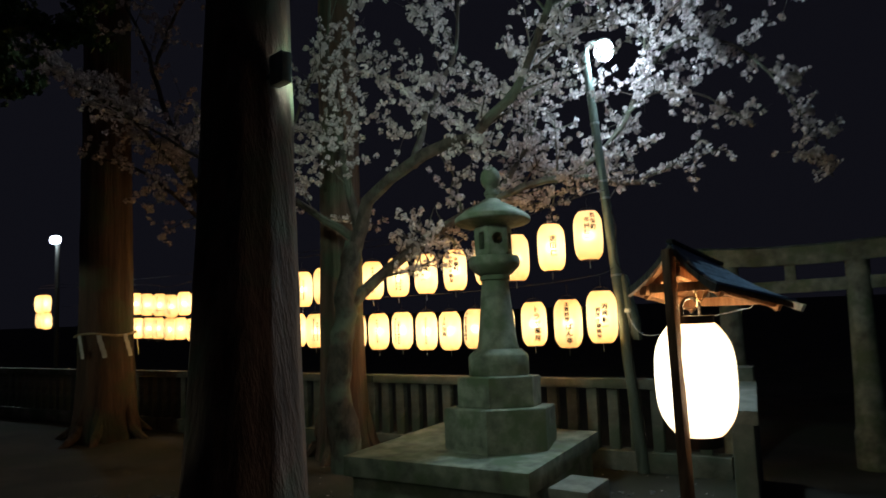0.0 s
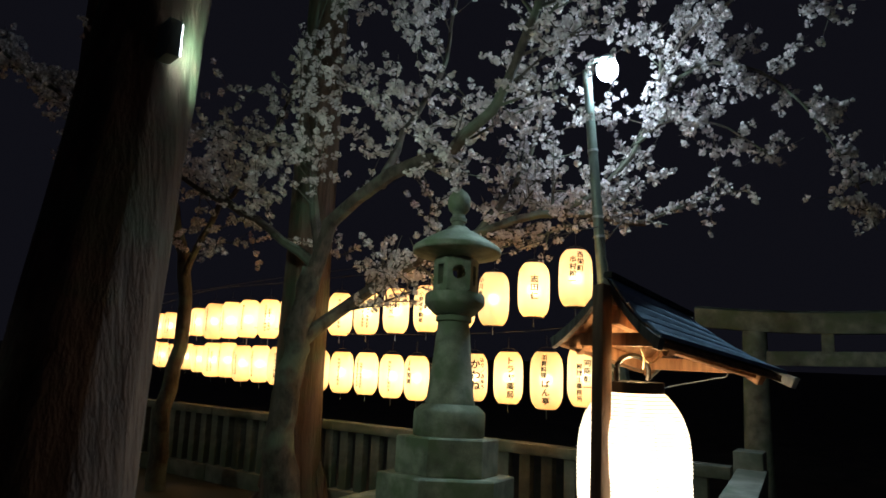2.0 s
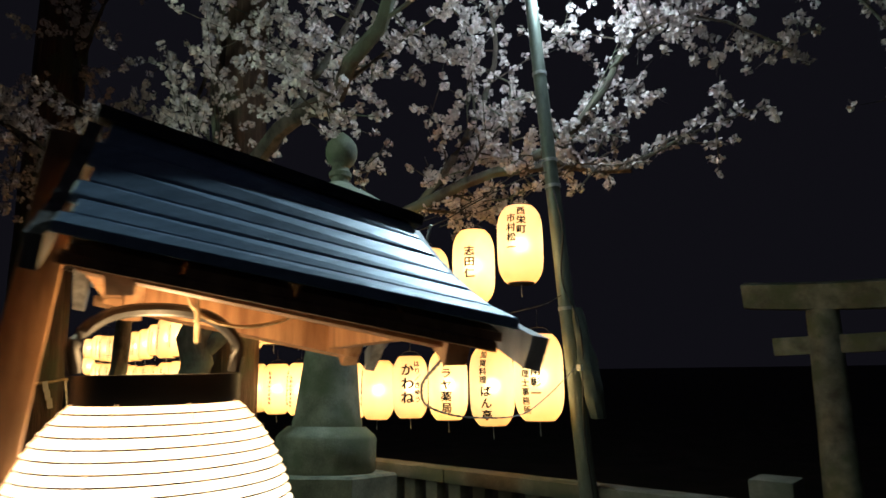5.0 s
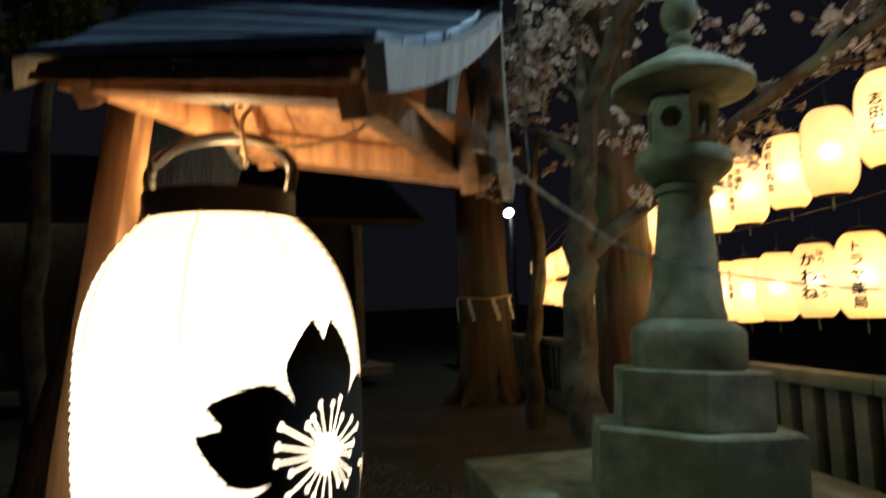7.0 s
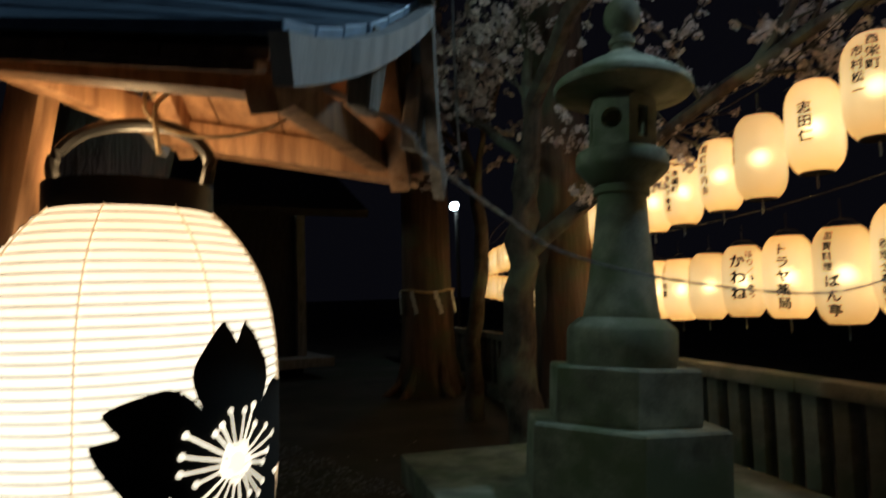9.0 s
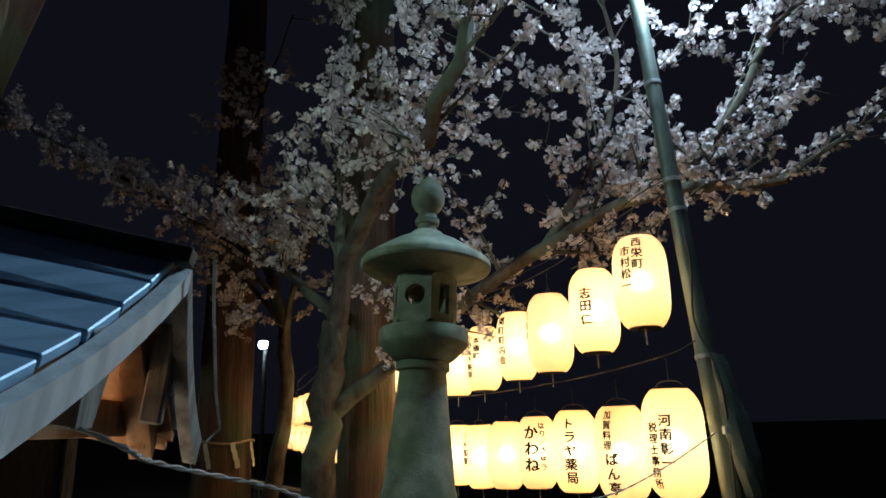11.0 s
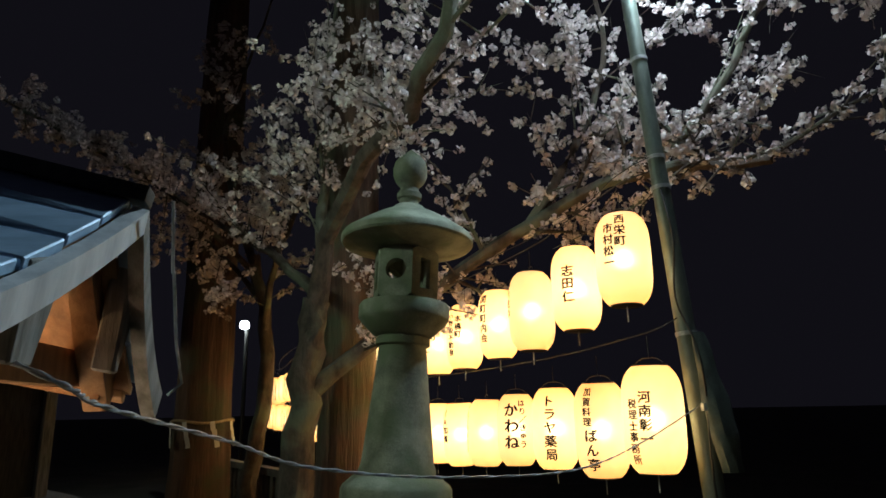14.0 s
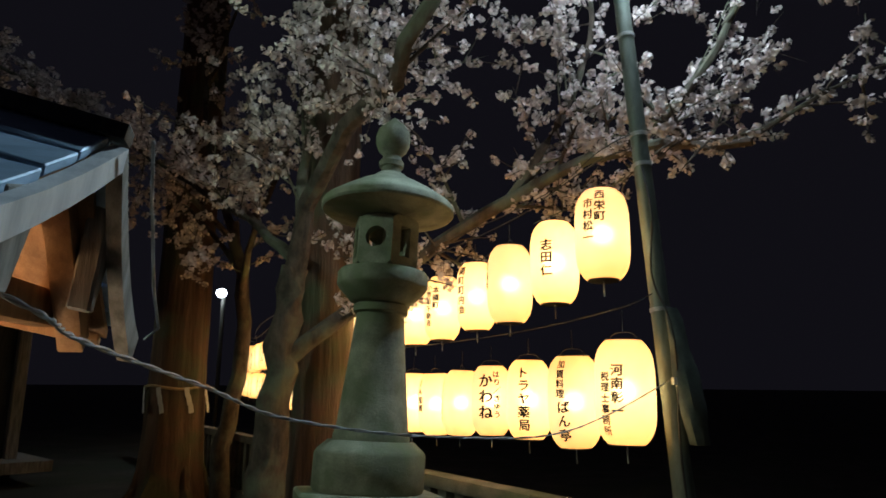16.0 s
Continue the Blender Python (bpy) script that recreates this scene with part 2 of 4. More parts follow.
build_ground()


# ---- stone lantern on its plinth ----
PLINTH = pose(0.235, 5.485, 0, 0, 0, 66.3)


def build_plinth():
    b = base("stone_plinth", PLINTH, "broad square mossy stone plinth under the stone lantern", "plinth")
    part("slab", boxed((1.6, 1.6, 0.16), pose(0, 0, 0.37), 0.012), STONE, b)
    part("foot", boxed((1.5, 1.5, 0.31), pose(0, 0, 0.14), 0.015), STONE, b)
    return b


build_plinth()


def hexagon(profile, turn):
    return lathe(profile, 6, turn)


def build_stone_lantern():
    b = base("stone_lantern", pose(0.445, 5.44, 0.45, -4.6, 0, 0), "tall mossy granite lantern with round cap on stepped base", "stone lantern")
    T = radians(18)
    def steps(r0, z0, z1, c=0.012):
        return [(r0 - 0.004, z0), (r0, z0 + c), (r0, z1 - c), (r0 - c, z1)]
    part("lower_step", hexagon(steps(0.485, -0.05, 0.305), T), STONE, b, smooth=False)
    part("middle_step", hexagon(steps(0.365, 0.305, 0.555), T), STONE, b, smooth=False)
    part("drum", lathe([(0.245, 0.555), (0.255, 0.57), (0.255, 0.715), (0.245, 0.735), (0.205, 0.77), (0.2, 0.775)], 40), STONE, b)
    part("shaft", lathe([(0.178, 0.775), (0.178, 0.80), (0.168, 0.83), (0.15, 1.0), (0.131, 1.18), (0.118, 1.33), (0.115, 1.36), (0.132, 1.368), (0.132, 1.40), (0.12, 1.41)], 40), STONE, b)
    part("platform", lathe([(0.13, 1.41), (0.15, 1.42), (0.205, 1.475), (0.217, 1.49), (0.222, 1.50), (0.222, 1.555), (0.212, 1.57), (0.17, 1.578)], 40), STONE, b)
    part("cap", lathe([(0.10, 1.83), (0.28, 1.865), (0.325, 1.875), (0.333, 1.885), (0.333, 1.91), (0.322, 1.925), (0.25, 1.975), (0.17, 2.025), (0.10, 2.06), (0.075, 2.085), (0.06, 2.09)], 48), STONE, b)
    part("finial", lathe([(0.05, 2.09), (0.05, 2.125), (0.062, 2.13), (0.064, 2.155), (0.055, 2.165), (0.046, 2.185), (0.052, 2.2), (0.074, 2.222), (0.088, 2.258), (0.09, 2.295), (0.081, 2.332), (0.06, 2.362), (0.034, 2.384), (0.012, 2.404), (0.003, 2.412)], 32), STONE, b)
    build_firebox(b)
    return b


def build_firebox(b):
    """Six walls with a window each: round frames on alternate sides, upright slots on the others."""
    z0, z1, apo = 1.578, 1.835, 0.146
    w = 2 * apo * math.tan(math.pi / 6)
    box_ = new("firebox")
    box_.parent = b
    for k in range(6):
        bm = bmesh.new()
        n = 24
        hz = (z1 - z0) / 2
        outer, inner, inner2 = [], [], []
        for i in range(n):
            a = 2 * math.pi * (i + 0.5) / n
            c, s = math.cos(a), math.sin(a)
            f = 1 / max(abs(c) / (w / 2), abs(s) / hz)
            outer.append((c * f, s * f))
            if k % 2 == 0:
                inner.append((0.052 * c, 0.052 * s + 0.012))
            else:
                f2 = 1 / max(abs(c) / 0.032, abs(s) / 0.075)
                inner.append((c * f2, s * f2))
        rows = []
        for pts, d in ((outer, 0), (inner, 0), (inner, -0.05), (outer, -0.05)):
            rows.append([bm.verts.new((p[0], d, p[1])) for p in pts])
        for r, q in zip(rows, rows[1:]):
            for i in range(n):
                bm.faces.new((r[i], r[(i + 1) % n], q[(i + 1) % n], q[i]))
        bmesh.ops.recalc_face_normals(bm, faces=bm.faces)
        ang = 18 + 30 + 60 * k
        bmesh.ops.transform(bm, matrix=pose(0, 0, 0, 0, 0, ang - 90) @ pose(0, apo, (z0 + z1) / 2), verts=bm.verts)
        part("wall", bm, STONE, box_, smooth=False)
    box_.name = "firebox"


build_stone_lantern()


# ---- strings of paper lanterns ----
def string_lantern_meshes(half=0.25, r=0.148):
    prof = []
    n = 44
    for i in range(n + 1):
        u = -1 + 2 * i / n
        body = 1 - 0.36 * abs(u) ** 5 - 0.03 * u * u
        rib = 1 - (0.010 if i % 2 else 0.0)
        prof.append((r * body * rib, half * u))
    shell = lathe(prof, 36)
    return shell


LANTERN_PARTS = {}


def lantern_parts():
    if not LANTERN_PARTS:
        def keep(name, bm, mat, smooth=True):
            ob = part(name, bm, mat, None, "", smooth)
            LANTERN_PARTS[name] = ob.data
            bpy.data.objects.remove(ob)
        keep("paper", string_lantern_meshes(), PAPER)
        keep("top_ring", hoop(0.080, 0.086, 0.244, 0.258, 28), BLACK)
        keep("bottom_ring", lathe([(0.079, -0.258), (0.086, -0.256), (0.086, -0.246), (0.079, -0.244)], 28), BLACK)
        bm = bmesh.new()
        tube(bm, smooth_line([(-0.083, 0, 0.252), (-0.05, 0, 0.285), (0, 0, 0.292), (0.05, 0, 0.285), (0.083, 0, 0.252)], 11), 0.002, 6)
        tube(bm, [Vector((0, 0, 0.29)), Vector((0, 0, 0.40))], 0.002, 6)
        keep("hanger", bm, CABLE)
        keep("bulb", lathe([(0.004, -0.045), (0.022, -0.036), (0.034, -0.018), (0.038, 0.0), (0.034, 0.018), (0.022, 0.036), (0.004, 0.045)], 14), BULB)
        bm = bmesh.new()
        tube(bm, [Vector((0, 0, -0.255)), Vector((0.002, 0, -0.34))], 0.004, 6)
        keep("tassel_wire", bm, WIRE)
    return LANTERN_PARTS


def writing_mesh(columns):
    """Brush characters set in upright columns: (angle off the front, top, size, characters)."""
    bm = bmesh.new()
    for ang, top, size, chars in columns:
        z = top
        for ch in chars:
            cu = bpy.data.curves.new("glyph", "FONT")
            cu.body, cu.size, cu.align_x, cu.align_y = ch, size, "CENTER", "CENTER"
            cu.resolution_u = 3
            ob = bpy.data.objects.new("glyph", cu)
            me = bpy.data.meshes.new_from_object(ob)
            k = len(bm.verts)
            bm.from_mesh(me)
            bm.verts.ensure_lookup_table()
            vs = bm.verts[k:]
            xs = [v.co.x for v in vs]
            ys = [v.co.y for v in vs]
            if vs:
                cx, cy = (min(xs) + max(xs)) / 2, (min(ys) + max(ys)) / 2
                for v in vs:
                    v.co = Vector((v.co.x - cx + ang, 0, z + (v.co.y - cy) * 0.95))
                fs = vs + list({e for v in vs for e in v.link_edges}) + list({f for v in vs for f in v.link_faces})
                for sx, sz in ((0.036, 0.014), (-0.036, -0.014), (0.0, 0.034)):
                    more = bmesh.ops.duplicate(bm, geom=fs)["geom"]
                    for v in more:
                        if isinstance(v, bmesh.types.BMVert):
                            v.co += Vector((sx * size, 0, sz * size))
            z -= size * 1.02
            bpy.data.objects.remove(ob)
            bpy.data.curves.remove(cu)
            bpy.data.meshes.remove(me)
    return bm


def wrap(bm, radius, half):
    """Lay flat writing (x along the girth, z up) on a lantern's paper, facing -y."""
    bmesh.ops.triangulate(bm, faces=bm.faces[:])
    xs = [v.co.x for v in bm.verts]
    x = math.floor(min(xs) / 0.01) * 0.01 + 0.005
    while x < max(xs):
        bmesh.ops.bisect_plane(bm, geom=bm.verts[:] + bm.edges[:] + bm.faces[:], plane_co=(x, 0, 0), plane_no=(1, 0, 0))
        x += 0.01
    z = -half
    while z < half:
        bmesh.ops.bisect_plane(bm, geom=bm.verts[:] + bm.edges[:] + bm.faces[:], plane_co=(0, 0, z), plane_no=(0, 0, 1))
        z += 0.015
    for v in bm.verts:
        u = v.co.z / half
        r = radius * (1 - 0.36 * abs(u) ** 5 - 0.03 * u * u) + 0.005
        a = v.co.x / radius
        v.co = Vector((r * math.sin(a), -r * math.cos(a), v.co.z))


def bars_mesh(seed, columns=1):
    rng = random.Random(seed)
    bm = bmesh.new()
    for c in range(columns):
        x = (c - (columns - 1) / 2) * 0.05
        z = 0.17 - 0.05 * c
        while z > -0.16:
            h = rng.uniform(0.022, 0.034)
            for s in range(3):
                zz = z - s * h / 3
                w = rng.uniform(0.018, 0.034)
                sh = rng.uniform(-0.004, 0.004)
                vs = [bm.verts.new((x + sh + dx * w / 2, 0, zz + dz * h * 0.10)) for dx, dz in ((-1, -1), (1, -1), (1, 1), (-1, 1))]
                bm.faces.new(vs)
            q = rng.uniform(-0.008, 0.008)
            vs = [bm.verts.new((x + q + dx * 0.0025, 0, z + 0.004 - dz * h)) for dx, dz in ((-1, 1), (1, 1), (1, 0), (-1, 0))]
            bm.faces.new(vs)
            z -= h * 1.45
    return bm


def paper_lantern(place, turn, columns=None, seed=0, tilt=0.0, size=1.0, name="paper_lantern"):
    b = base(name, pose(*place, tilt, 0, turn) @ Matrix.Diagonal((size, size, size, 1)), "lit cream paper lantern with black brush writing hung on a wire", "lantern", "strings of paper lanterns")
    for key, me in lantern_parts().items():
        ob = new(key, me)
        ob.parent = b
    if columns:
        for ang, top, size_, chars in columns:
            for k, ch in enumerate(chars):
                bm = writing_mesh([(ang, top - k * size_ * 1.02, size_, ch)])
                wrap(bm, 0.148, 0.25)
                part("character", bm, INK, b, "black brush character", smooth=False)
    else:
        bm = bars_mesh(seed, 1 + seed % 2)
        wrap(bm, 0.148, 0.25)
        part("writing", bm, INK, b, "black brush writing", smooth=False)["kind"] = "stuff"
    return b


UPPER_TEXT = {
    0: (6, [(0.024, 0.195, 0.062, "西栄町"), (-0.042, 0.15, 0.062, "市村松一")]),
    1: (4, [(0.0, 0.085, 0.075, "志田仁")]),
    2: (-50, [(0.0, 0.17, 0.06, "小川悠希")]),
    3: (-18, [(0.0, 0.18, 0.07, "関町町内会")]),
    4: (0, [(0.026, 0.19, 0.06, "一本橋町"), (-0.038, 0.15, 0.055, "小野坂不動産")]),
    5: (5, [(0.03, 0.17, 0.06, "越前町"), (-0.03, 0.05, 0.06, "村元一")]),
}
LOWER_TEXT = {
    0: (-10, [(0.034, 0.10, 0.062, "河南彰一"), (-0.028, 0.07, 0.05, "税理士事務所")]),
    1: (-4, [(-0.012, 0.205, 0.052, "加賀料理"), (0.006, -0.025, 0.074, "ばん亭")]),
    2: (12, [(0.0, 0.165, 0.08, "トラヤ薬局")]),
    3: (24, [(0.05, 0.185, 0.056, "はり／きゅう"), (-0.032, 0.14, 0.11, "かわね")]),
    4: (-50, [(0.0, 0.19, 0.052, "小松法務事務所")]),
    5: (-25, [(0.0, 0.17, 0.066, "JA加賀")]),
}


def along(points, step):
    """Places at even steps along a broken line."""
    out, carry = [], 0.0
    for a, b in zip(points, points[1:]):
        a, b = Vector(a), Vector(b)
        L = (b - a).xy.length
        s = carry
        while s < L:
            out.append(a.lerp(b, s / L))
            s += step
        carry = s - L
    return out


UPPER = [(1.34, 6.22, 2.23), (0.99, 6.42, 2.16), (0.66, 6.56, 2.07), (-0.2, 6.92, 1.975), (-1.95, 7.75, 1.90), (-3.1, 8.4, 1.87), (-4.55, 9.3, 1.79), (-5.5, 9.92, 1.87), (-11.6, 15.6, 2.12)]
LOWER = [(1.41, 6.21, 1.45), (0.78, 6.49, 1.385), (-0.1, 6.87, 1.35), (-1.2, 7.38, 1.35), (-2.5, 8.05, 1.40), (-4.55, 9.3, 1.44), (-5.5, 9.92, 1.47), (-11.6, 15.6, 1.70)]
NUDGE = ({1: (-0.022, 0.01, -0.018), 2: (-0.038, 0.016, 0)}, {0: (0.012, 0, 0), 1: (0, 0, -0.022), 2: (-0.028, 0.012, 0.01), 3: (-0.04, 0.017, 0.012), 4: (-0.035, 0.015, 0.01), 5: (-0.02, 0.01, 0)})
rng = random.Random(4)
for row, text, step, kind in ((UPPER, UPPER_TEXT, 0.372, 0), (LOWER, LOWER_TEXT, 0.325, 1)):
    for i, q in enumerate(along(row, step)):
        if -10.9 < q.x < -6.2:
            continue
        turn, cols = text.get(i, (rng.uniform(-30, 20), None))
        q = q + Vector((rng.uniform(-0.008, 0.008), rng.uniform(-0.02, 0.02), rng.uniform(-0.012, 0.012))) if i > 3 else q
        q = q + Vector(NUDGE[kind].get(i, (0, 0, 0)))
        size = ((0.93, 0.92, 0.93)[i] if i < 3 else 0.86) if kind == 0 else ((0.97, 0.92, 0.86)[i] if i < 3 else 0.81)
        size *= 0.8 if -6.2 < q.x < -3.2 else 1.0
        paper_lantern(q, turn, cols, i * 3 + kind + 1, rng.uniform(-2, 2), size)


def wire(name, points, radius, mat, label, sag_n=24):
    bm = bmesh.new()
    tube(bm, smooth_line(points, sag_n), radius, 6)
    return tagged(part(name, bm, mat), label, "wire")


def wire_over(p):
    """The wire hangs closer over the smaller far lanterns."""
    return Vector(p) + Vector((0, 0, 0.30 if -6.2 < p[0] < -3.2 else 0.40))


wire("hanging_wire", [wire_over(p) for p in [(1.52, 6.2, 2.26)] + UPPER], 0.004, CABLE, "thin black wire carrying the upper string of paper lanterns", 60)
wire("hanging_wire", [(1.585, 6.27, 1.93)] + [wire_over(p) for p in LOWER], 0.003, CABLE, "dark wire carrying the lower string of paper lanterns", 60)
wire("hanging_wire", [Vector(p) + Vector((0.0, 0.02, 0.46)) for p in [(1.5, 6.25, 2.3)] + UPPER[::2]], 0.003, CABLE, "thin black cable above the upper string of paper lanterns", 40)


# ---- street lamp pole ----
def build_street_lamp():
    b = base("street_lamp", pose(0, 0, 0), "leaning grey-green steel lamp pole with a lit white head", "street lamp")
    a, c = Vector((1.73, 6.24, -0.1)), Vector((1.43, 6.36, 4.1))
    bm = bmesh.new()
    tube(bm, [a.lerp(c, k / 12) for k in range(13)], [0.054 - 0.0013 * k for k in range(13)], 14)
    part("pole", bm, STEEL, b)
    for t in (0.46, 0.64, 0.68, 0.82):
        bm = bmesh.new()
        q = a.lerp(c, t)
        tube(bm, [q, q + (c - a).normalized() * 0.02], 0.052 - 0.0013 * 12 * t + 0.007, 14)
        part("band", bm, WIRE, b)
    bm = bmesh.new()
    tube(bm, smooth_line([c - Vector((0, 0, 0.1)), c + Vector((0.03, -0.06, 0.05)), Vector(LAMP) + Vector((0, 0.01, 0.11))], 8), 0.02, 8)
    part("arm", bm, STEEL, b)
    bm = lathe([(0.02, 0.125), (0.04, 0.12), (0.07, 0.10), (0.072, 0.085), (0.05, 0.08)], 24)
    bmesh.ops.transform(bm, matrix=pose(*LAMP), verts=bm.verts)
    part("hood", bm, STEEL, b)
    bm = lathe([(0.02, -0.10), (0.06, -0.085), (0.085, -0.05), (0.093, -0.006), (0.085, 0.04), (0.06, 0.075), (0.03, 0.09)], 24)
    bmesh.ops.transform(bm, matrix=pose(*LAMP), verts=bm.verts)
    bulb = part("bulb", bm, LED, b, "glowing white bulb")
    bulb.visible_shadow = False
    bm = boxed((0.03, 0.10, 0.035), pose(1.665, 6.2, 1.5, 0, 0, 20), 0.004)
    part("clip", bm, PLASTIC, b, "white plastic cable clip")
    bm = bmesh.new()
    tube(bm, smooth_line([(1.54, 6.28, 2.6), (1.60, 6.2, 2.3), (1.58, 6.21, 2.0), (1.68, 6.15, 1.7), (1.67, 6.2, 1.1), (1.76, 6.18, 0.3)], 24), 0.005, 6)
    part("cable", bm, CABLE, b)
    return b


build_street_lamp()


def build_sheet():
    bm = bmesh.new()
    rows = []
    for i in range(15):
        u = i / 14
        w = 0.05 + 0.07 * u ** 0.7 * (1 if u < 0.75 else 1 - 2.4 * (u - 0.75))
        ring = []
        for k in range(16):
            a = 2 * math.pi * k / 16
            r = w * (1 + 0.25 * noise.noise((math.cos(a) * 2, math.sin(a) * 2, u * 5)))
            ring.append(bm.verts.new((1.655 + 0.09 * u + r * 0.55 * math.cos(a), 6.24 + r * 0.9 * math.sin(a), 1.84 - 0.62 * u)))
        rows.append(ring)
    for a, b in zip(rows, rows[1:]):
        for k in range(16):
            bm.faces.new((a[k], a[(k + 1) % 16], b[(k + 1) % 16], b[k]))
    bm.faces.new(rows[0])
    bm.faces.new(list(reversed(rows[-1])))
    return tagged(part("wrapped_sheet", bm, TARP), "crumpled grey-green sheet tied round the lamp pole", "sheet")


build_sheet()


# ---- roofed lantern stand ----
STAND = Vector((1.512, 3.219, 0))
RIDGE = Vector((0.67, 0.742, 0)).normalized()
SIDE = Vector((0.66, -0.75, 0)).normalized()
A0, A1 = -0.205, 0.262


def stand_at(along_, side, z):
    """The whole stand has settled backwards: its ridge dips to the rear and its post leans."""
    return STAND + RIDGE * along_ + Vector((0.15, 0.99, 0)) * 0.14 * (z - 1.7) + SIDE * side + Vector((0, 0, z - 0.21 * (along_ - 0.262)))


def on_roof(along_, side, u, dz=0.0):
    """A place on the hollow roof: u runs from the ridge to the eave; the two slopes differ in width."""
    f = (along_ - A0) / (A1 - A0)
    half = 0.225 + 0.163 * f if side > 0 else 0.26 - 0.06 * f
    return stand_at(along_, side * u * half, 1.75 - 0.28 * u + 0.08 * u * u + dz)


def slab(corners, bevel=0.0):
    """A board from its eight corners: two ends, each with upper and lower pairs."""
    bm = bmesh.new()
    v = [bm.verts.new(p) for p in corners]
    for f in ((0, 2, 6, 4), (1, 5, 7, 3), (0, 1, 3, 2), (4, 6, 7, 5), (0, 4, 5, 1), (2, 3, 7, 6)):
        bm.faces.new([v[k] for k in f])
    bmesh.ops.recalc_face_normals(bm, faces=bm.faces)
    if bevel:
        bmesh.ops.bevel(bm, geom=bm.edges[:], offset=bevel, segments=1, affect="EDGES")
    return bm


def build_stand():
    b = base("lantern_stand", pose(0, 0, 0), "roofed wooden stand with blue-grey roof boards sheltering a large lantern", "lantern stand")
    roof = new("roof")
    roof.parent = b
    n = 6
    for side in (1, -1):
        for i in range(n):
            q = []
            for aa in (A0 - 0.01 * (i % 2), A1 + 0.001 * (i % 3)):
                for u, dz in ((i / n + 0.006, 0.012), ((i + 1) / n - 0.006, 0.012 + 0.002 * (i % 2))):
                    q += [on_roof(aa, side, u, dz), on_roof(aa, side, u, dz - 0.013)]
            part("board", slab(q, 0.0015), ROOFBOARD, roof, smooth=False)
        for k in range(4):
            a0 = A0 + 0.01 + (A1 - A0 - 0.02) * k / 4
            a1 = A0 + 0.01 + (A1 - A0 - 0.02) * (k + 1) / 4 - 0.003
            q = []
            for aa in (a0, a1):
                for u in (0.03, 0.5):
                    q += [on_roof(aa, side, u, -0.008), on_roof(aa, side, u, -0.018)]
            part("soffit_board", slab(q), WOOD, roof, smooth=False)
            q = []
            for aa in (a0, a1):
                for u in (0.5, 0.97):
                    q += [on_roof(aa, side, u, -0.008), on_roof(aa, side, u, -0.018)]
            part("soffit_board", slab(q), WOOD, roof, smooth=False)
        q = []
        for aa in (A0, A1 - 0.02):
            for u in (0.93, 0.985):
                q += [on_roof(aa, side, u, -0.018), on_roof(aa, side, u, -0.03)]
        part("eave_batten", slab(q, 0.002), WOOD, roof, smooth=False)
    bm = bmesh.new()
    between(bm, stand_at(A0 - 0.02, 0, 1.767), stand_at(A1 + 0.02, 0, 1.767), 0.036, 0.02, 0.003)
    part("ridge_board", bm, DARKWOOD, roof)
    for aa, rear in ((A0 - 0.02, False), (A1 + 0.013, True)):
        for side in (1, -1):
            bm = bmesh.new()
            m = 8
            prev = None
            for i in range(m + 1):
                u = 1.06 * i / m
                wd = 0.03 + 0.01 * i / m
                cur = [bm.verts.new(on_roof(aa + d, side, u - (0.05 if i == m and k else 0), 0.002 - k * wd)) for d in (-0.009, 0.009) for k in (0, 1)]
                if prev:
                    for f in ((0, 1), (1, 3), (3, 2), (2, 0)):
                        bm.faces.new((prev[f[0]], prev[f[1]], cur[f[1]], cur[f[0]]))
                else:
                    bm.faces.new((cur[0], cur[1], cur[3], cur[2]))
                prev = cur
            bm.faces.new((prev[2], prev[3], prev[1], prev[0]))
            bmesh.ops.recalc_face_normals(bm, faces=bm.faces)
            part("bargeboard", bm, LAMPLITWOOD if rear and side > 0 else GREYWOOD, roof, smooth=False)
    for s0, s1, top, low in ((0.115, 0.185, 1.665, 1.555), (-0.095, -0.05, 1.715, 1.56)):
        q = []
        for aa in (A1 - 0.022, A1 + 0.004):
            q += [stand_at(aa, s0, top), stand_at(aa, s0 + 0.018, low), stand_at(aa, s1, top - 0.02), stand_at(aa, s1 - 0.012, low)]
        part("gable_board", slab(q, 0.003), GREYWOOD, roof, smooth=False)
    bm = bmesh.new()
    tube(bm, [on_roof(A1 + 0.045, -1, u, 0.02 + (0.006 if k == 2 else 0)) for k, u in enumerate((0, 0.3, 0.32, 0.7, 1.05))] + [on_roof(A1 + 0.03, -1, 1.05, 0.0)], 0.0022, 6)
    part("drip_edge", bm, WIRE, roof)
    for side, s in ((1, 0.78), (1, 0.0), (-1, 0.78)):
        bm = bmesh.new()
        dz = -0.034 if s else -0.052
        between(bm, on_roof(A0 + 0.02, side, s, dz), on_roof(A1 - 0.03, side, s, dz), 0.04, 0.045, 0.004)
        part("purlin", bm, WOOD, b)
    for aa in (A0 + 0.03, 0.19):
        bm = bmesh.new()
        between(bm, stand_at(aa, -0.16, 1.555), stand_at(aa, 0.23 if aa > 0 else 0.17, 1.555), 0.03, 0.045, 0.004)
        part("tie_beam", bm, WOOD, b)
        for side in (1, -1):
            bm = bmesh.new()
            between(bm, on_roof(aa + 0.03, side, 0.06, -0.05), on_roof(aa + 0.03, side, 0.85, -0.05), 0.03, 0.035, 0.003)
            part("rafter", bm, WOOD, b)
    bm = bmesh.new()
    between(bm, stand_at(A0 - 0.045, 0.0, -0.06), stand_at(A0 - 0.045, 0.0, 1.72), 0.045, 0.05, 0.005, side=RIDGE)
    part("post", bm, WOOD, b)
    bm = bmesh.new()
